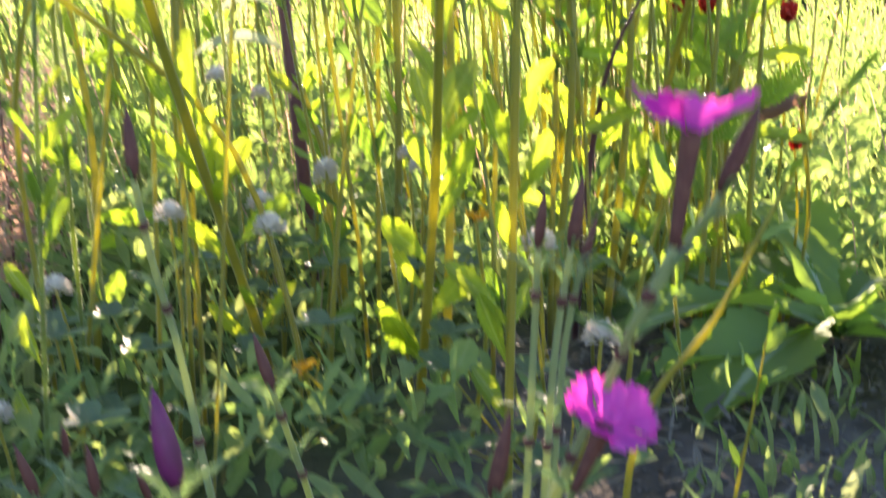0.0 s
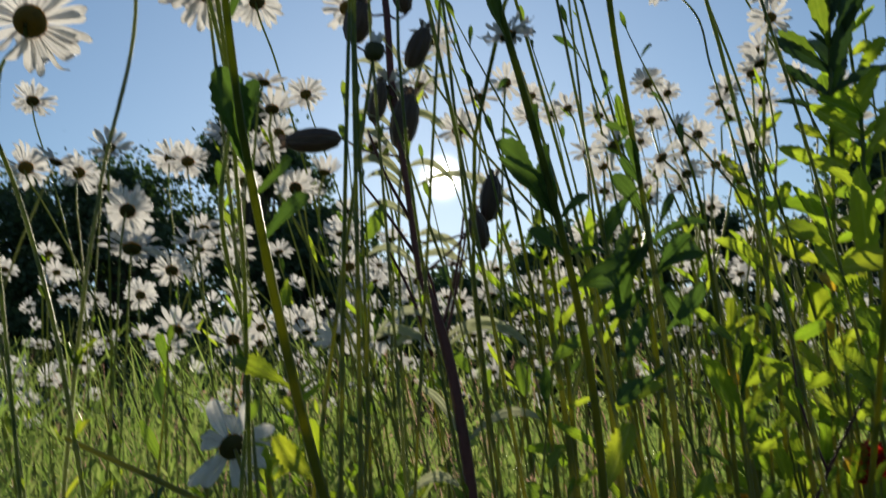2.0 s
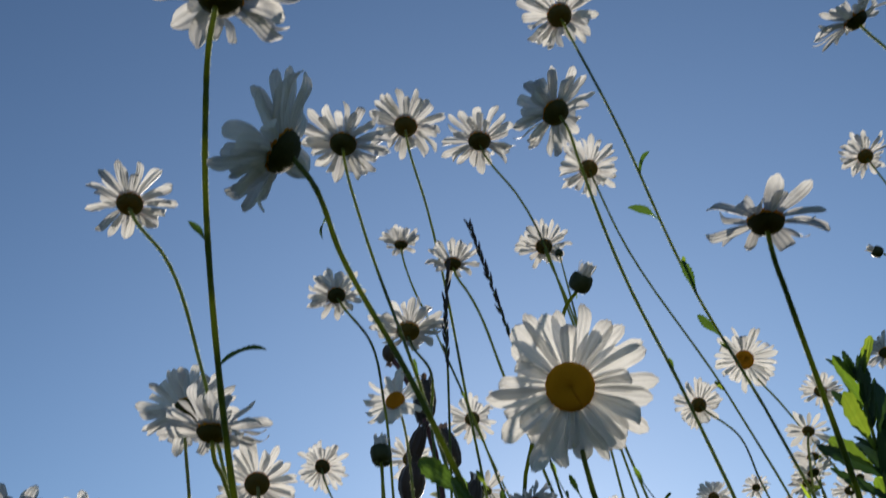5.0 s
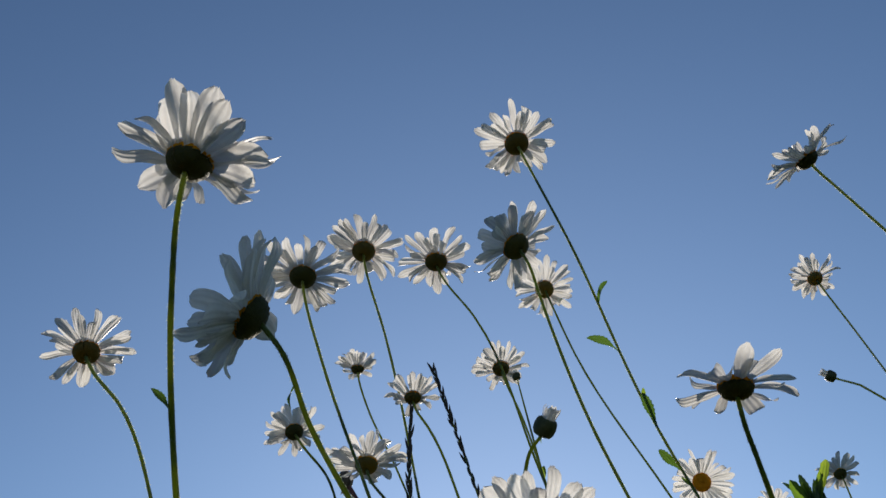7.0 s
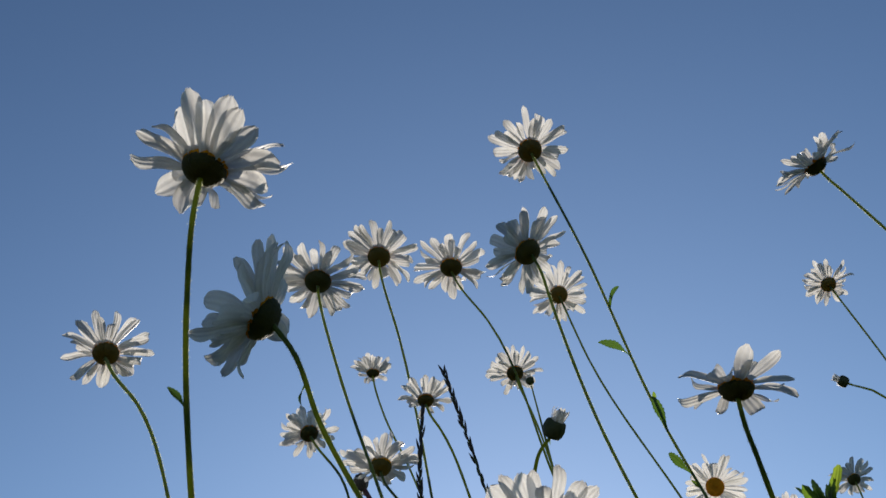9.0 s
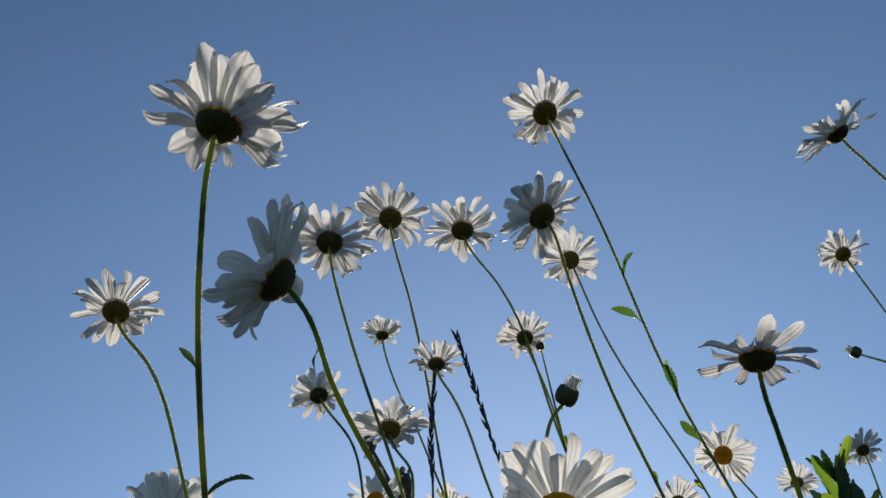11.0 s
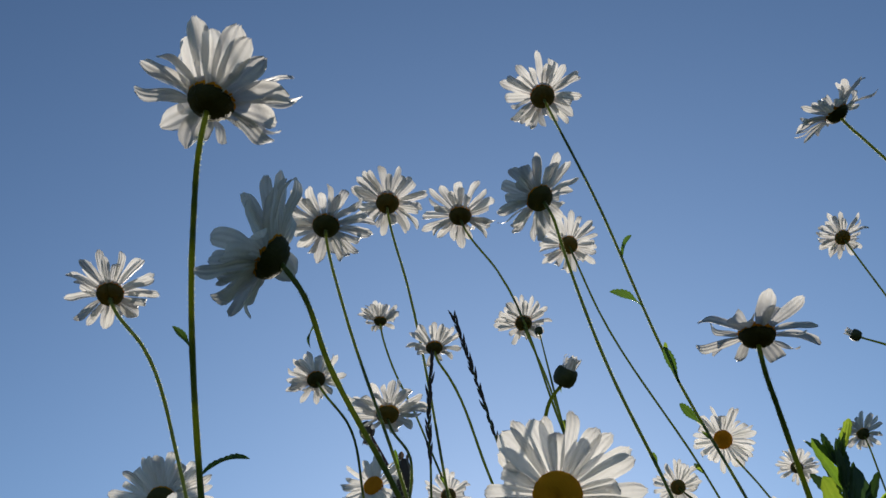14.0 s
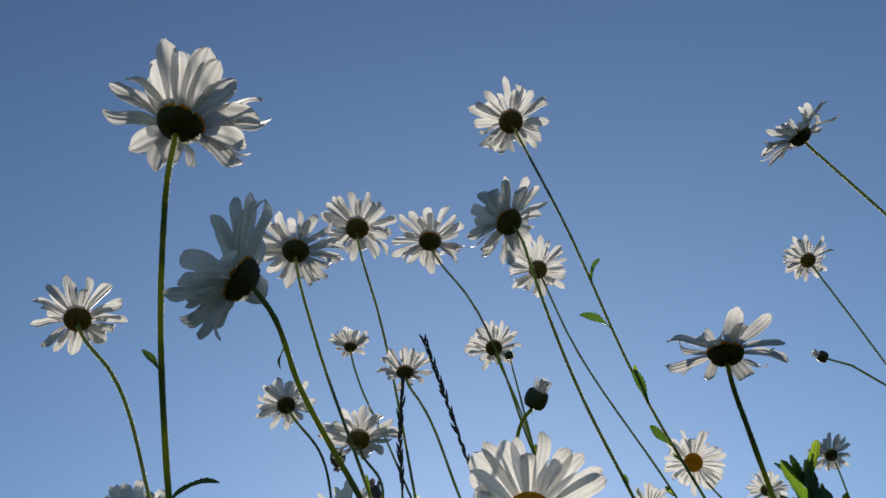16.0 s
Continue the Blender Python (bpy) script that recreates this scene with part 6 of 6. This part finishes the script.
wiry_stem([(0.110, 0.345, 0.093), (0.108, 0.349, 0.063), (0.105, 0.352, 0.033)], (0.103, 0.355), 0.7)
wiry_stem([(-0.028, 0.565, 0.208), (-0.049, 0.559, 0.135), (-0.061, 0.546, 0.030)], (-0.063, 0.544), 1.0)
wiry_stem([(0.186, 0.498, 0.266), (0.145, 0.497, 0.194), (0.112, 0.497, 0.130), (0.099, 0.500, 0.086)], (0.091, 0.502), 1.0)
wiry_stem([(-0.026, 0.515, 0.295), (-0.037, 0.513, 0.212), (-0.051, 0.508, 0.103)], (-0.058, 0.504), 1.1)
wiry_stem([(-0.114, 0.492, 0.293), (-0.120, 0.490, 0.214), (-0.118, 0.490, 0.141)], (-0.117, 0.491), 0.9)
wiry_stem([(0.072, 0.600, 0.302), (0.070, 0.599, 0.223), (0.081, 0.595, 0.121)], (0.088, 0.593), 0.9)
wiry_stem([(-0.245, 0.538, 0.298), (-0.251, 0.538, 0.225), (-0.261, 0.537, 0.150)], (-0.268, 0.537), 1.1)
wiry_stem([(-0.046, 0.689, 0.402), (-0.064, 0.692, 0.241), (-0.083, 0.695, 0.080)], (-0.089, 0.696), 0.8)
wiry_stem([(-0.150, 0.573, 0.443), (-0.146, 0.594, 0.295), (-0.149, 0.614, 0.156)], (-0.151, 0.625), 1.0)
wiry_stem([(-0.152, 0.613, 0.455), (-0.152, 0.630, 0.351), (-0.162, 0.649, 0.208)], (-0.169, 0.660), 0.9)
wiry_stem([(-0.073, 0.490, 0.455), (-0.051, 0.533, 0.390), (-0.042, 0.573, 0.323)], (-0.037, 0.597), 1.1, 0.55)
wiry_stem([(-0.074, 0.538, 0.473), (-0.042, 0.586, 0.402), (-0.033, 0.629, 0.329)], (-0.027, 0.654), 1.3, 0.55)
wiry_stem([(-0.041, 0.596, 0.489), (-0.021, 0.643, 0.412), (-0.010, 0.688, 0.334)], (-0.004, 0.716), 1.0, 0.55)
wiry_stem([(-0.008, 0.461, 0.433), (0.014, 0.501, 0.374), (0.022, 0.539, 0.313)], (0.028, 0.561), 1.1, 0.55)
wiry_stem([(0.020, 0.517, 0.449), (0.050, 0.562, 0.384), (0.060, 0.603, 0.317)], (0.066, 0.627), 1.3, 0.55)

clover((-0.120, 0.457, 0.114))
clover((-0.172, 0.456, 0.081))
clover((-0.130, 0.620, 0.165))
clover((-0.019, 0.597, 0.123))
clover((-0.130, 0.756, 0.145))
clover((-0.128, 0.607, 0.165))
clover((0.063, 0.403, 0.075))
clover((-0.066, 0.589, 0.111))
clover((-0.011, 0.572, 0.119))
clover((0.039, 0.421, 0.109))
clover((-0.099, 0.566, 0.100))
clover((-0.016, 0.731, 0.174))
clover((-0.078, 0.467, 0.106))
clover((-0.064, 0.577, 0.117))
clover((-0.082, 0.677, 0.126))
clover((-0.169, 0.377, 0.052))
orange_flower((0.014, 0.446, 0.115))
orange_flower((0.075, 0.715, 0.194))
orange_flower((-0.059, 0.428, 0.053))
red_flower((0.232, 0.729, 0.196), 0.020)
red_flower((0.135, 0.845, 0.297), 0.018)
red_flower((0.151, 0.654, 0.212), 0.020)
red_flower((0.148, 0.691, 0.206), 0.016)
red_flower((0.147, 0.658, 0.218), 0.020)
red_flower((0.160, 0.738, 0.203), 0.014)
red_flower((0.164, 0.673, 0.202), 0.018)
red_flower((0.133, 0.840, 0.294), 0.014)
red_flower((0.227, 0.681, 0.116), 0.016)
rosette((0.236, 0.611, 0.042))
dry_leaf_at((0.224, 0.665, 0.148))
dry_leaf_at((0.226, 0.673, 0.143))
dry_leaf_at((0.076, 0.708, 0.267), True)
dry_leaf_at((0.146, 0.698, 0.208), True)
dry_leaf_at((0.140, 0.714, 0.298), True)
dry_leaf_at((0.147, 0.726, 0.331), True)
sorrel((-0.269, 0.647, 0.138))
sorrel((-0.274, 0.628, 0.113))
sorrel((-0.264, 0.659, 0.121))
sorrel((-0.278, 0.617, 0.147))
sorrel((-0.258, 0.679, 0.148))
fallen_stalk([(-0.221, 0.389, 0.251), (-0.208, 0.390, 0.245), (-0.164, 0.412, 0.219), (-0.135, 0.434, 0.194), (-0.106, 0.455, 0.165)])
dark_twig([(0.139, 0.619, 0.258), (0.117, 0.625, 0.217), (0.097, 0.632, 0.169), (0.093, 0.641, 0.140)])
seed_head([(-0.032, 0.399, 0.567), (-0.026, 0.401, 0.534), (-0.019, 0.403, 0.493)], (0.049, 0.424))
seed_head([(-0.049, 0.407, 0.550), (-0.053, 0.406, 0.523), (-0.055, 0.405, 0.490)], (-0.093, 0.394))
daisy_bud((0.016, 0.438, 0.542), (0.605, -0.431, 0.669), [(0.005, 0.444, 0.533), (-0.003, 0.452, 0.521), (-0.019, 0.472, 0.499), (-0.044, 0.507, 0.467)], (-0.040, 0.560), 0.0136)
daisy_bud((-0.115, 0.466, 0.483), (0.003, 0.001, 1.000), [(-0.115, 0.466, 0.434)], (-0.116, 0.466), 0.0125)
daisy_bud((-0.113, 0.502, 0.449), (0.168, 0.051, 0.985), [(-0.122, 0.500, 0.393)], (-0.176, 0.483), 0.0120)
daisy_bud((-0.031, 0.733, 0.733), (-0.071, -0.021, 0.997), [(-0.028, 0.734, 0.685)], (0.011, 0.746), 0.0080)
daisy_bud((-0.120, 0.482, 0.487), (0.037, 0.010, 0.999), [(-0.123, 0.481, 0.412)], (-0.135, 0.478), 0.0130)
daisy_bud((0.224, 0.785, 0.689), (-0.75, -0.2, 0.6), [(0.246, 0.791, 0.677)], (0.275, 0.815), 0.0110)
ragged_daisy((-0.202, 0.525, 0.243), (-0.631, 0.668, 0.396), (-0.206, 0.524, 0.187))
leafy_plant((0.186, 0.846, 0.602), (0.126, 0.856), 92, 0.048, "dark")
leafy_plant((0.132, 0.935, 0.512), (0.072, 0.945), 23, 0.034)
leafy_plant((0.206, 0.888, 0.566), (0.206, 0.898), 27, 0.036)
leafy_plant((0.114, 0.843, 0.422), (0.114, 0.853), 18, 0.037)
leafy_plant((0.191, 0.799, 0.469), (0.151, 0.809), 27, 0.048)
leafy_plant((0.220, 0.728, 0.392), (0.180, 0.738), 23, 0.044)
leafy_plant((0.070, 0.694, 0.303), (0.090, 0.704), 17, 0.034)
leafy_plant((0.189, 0.661, 0.278), (0.149, 0.671), 17, 0.041)
leafy_plant((0.067, 0.619, 0.295), (0.067, 0.629), 15, 0.034)
leafy_plant((0.103, 0.635, 0.316), (0.103, 0.645), 17, 0.037)
leafy_plant((0.097, 0.899, 0.333), (0.097, 0.909), 17, 0.034)
feathery_plant((0.135, 0.700, 0.312))
feathery_plant((0.170, 0.682, 0.274))
feathery_plant((0.154, 0.604, 0.293))
feathery_plant((0.186, 0.625, 0.335))
feathery_plant((0.180, 0.664, 0.312))
feathery_plant((0.100, 0.745, 0.237))
feathery_plant((0.166, 0.624, 0.324))
feathery_plant((0.139, 0.664, 0.277))

# green herbs behind the feet of the thick stems
for top in (
    (-0.010, 0.539, 0.348),
    (0.058, 0.827, 0.393),
    (-0.042, 0.640, 0.351),
    (-0.112, 0.972, 0.416),
    (-0.015, 0.988, 0.440),
    (0.015, 1.109, 0.435),
):
    foot_x = top[0] + 0.25 * (top[2] - 0.3)
    leafy_plant(top, (foot_x, top[1] + 0.02), 20, 0.024, "green")

# young leafy shoots all through the stand
for i in range(8):
    rnd = random.Random(1500 + i)
    a, r = radians(rnd.uniform(-24, 16)), rnd.uniform(0.55, 1.25)
    x, y, h = r * math.sin(a), r * math.cos(a), rnd.uniform(0.13, 0.30)
    leafy_plant((x + rnd.uniform(-0.03, 0.03), y, h), (x, y + 0.01), rnd.randrange(16, 26), rnd.uniform(0.018, 0.028))

for i in range(5):
    rnd = random.Random(900 + i)
    a, r = radians(rnd.uniform(-17, 10)), rnd.uniform(0.55, 0.95)
    x, y, h = r * math.sin(a), r * math.cos(a), rnd.uniform(0.32, 0.50)
    lean = rnd.uniform(0.02, 0.12)
    wiry_stem([(x - lean, y, h), (x - lean * 0.45, y, h * 0.6), (x - lean * 0.12, y, h * 0.25)], (x, y), rnd.uniform(0.7, 1.1))

# the daisies just behind the campion
field_daisy(-0.159, 0.713, 0.503, 0.036, 1200)
field_daisy(-0.116, 0.842, 0.542, 0.038, 1201)
field_daisy(-0.168, 0.954, 0.564, 0.040, 1202)
field_daisy(-0.138, 0.794, 0.487, 0.042, 1203)
field_daisy(-0.049, 0.927, 0.544, 0.036, 1204)
field_daisy(0.016, 0.762, 0.498, 0.038, 1205)
field_daisy(0.090, 0.898, 0.540, 0.040, 1206)
field_daisy(0.113, 1.032, 0.559, 0.042, 1207)
field_daisy(0.123, 0.867, 0.481, 0.036, 1208)
field_daisy(-0.114, 0.915, 0.534, 0.038, 1209)
field_daisy(-0.121, 0.705, 0.541, 0.040, 1210)
field_daisy(-0.083, 0.874, 0.493, 0.042, 1211)
field_daisy(-0.077, 1.009, 0.499, 0.036, 1212)
field_daisy(-0.104, 0.818, 0.454, 0.038, 1213)
field_daisy(-0.194, 0.920, 0.475, 0.040, 1214)
field_daisy(-0.003, 0.779, 0.450, 0.042, 1215)
field_daisy(0.035, 0.905, 0.493, 0.036, 1216)
field_daisy(0.049, 1.047, 0.490, 0.038, 1217)
field_daisy(-0.123, 0.804, 0.473, 0.040, 1218)
field_daisy(-0.207, 0.898, 0.516, 0.042, 1219)
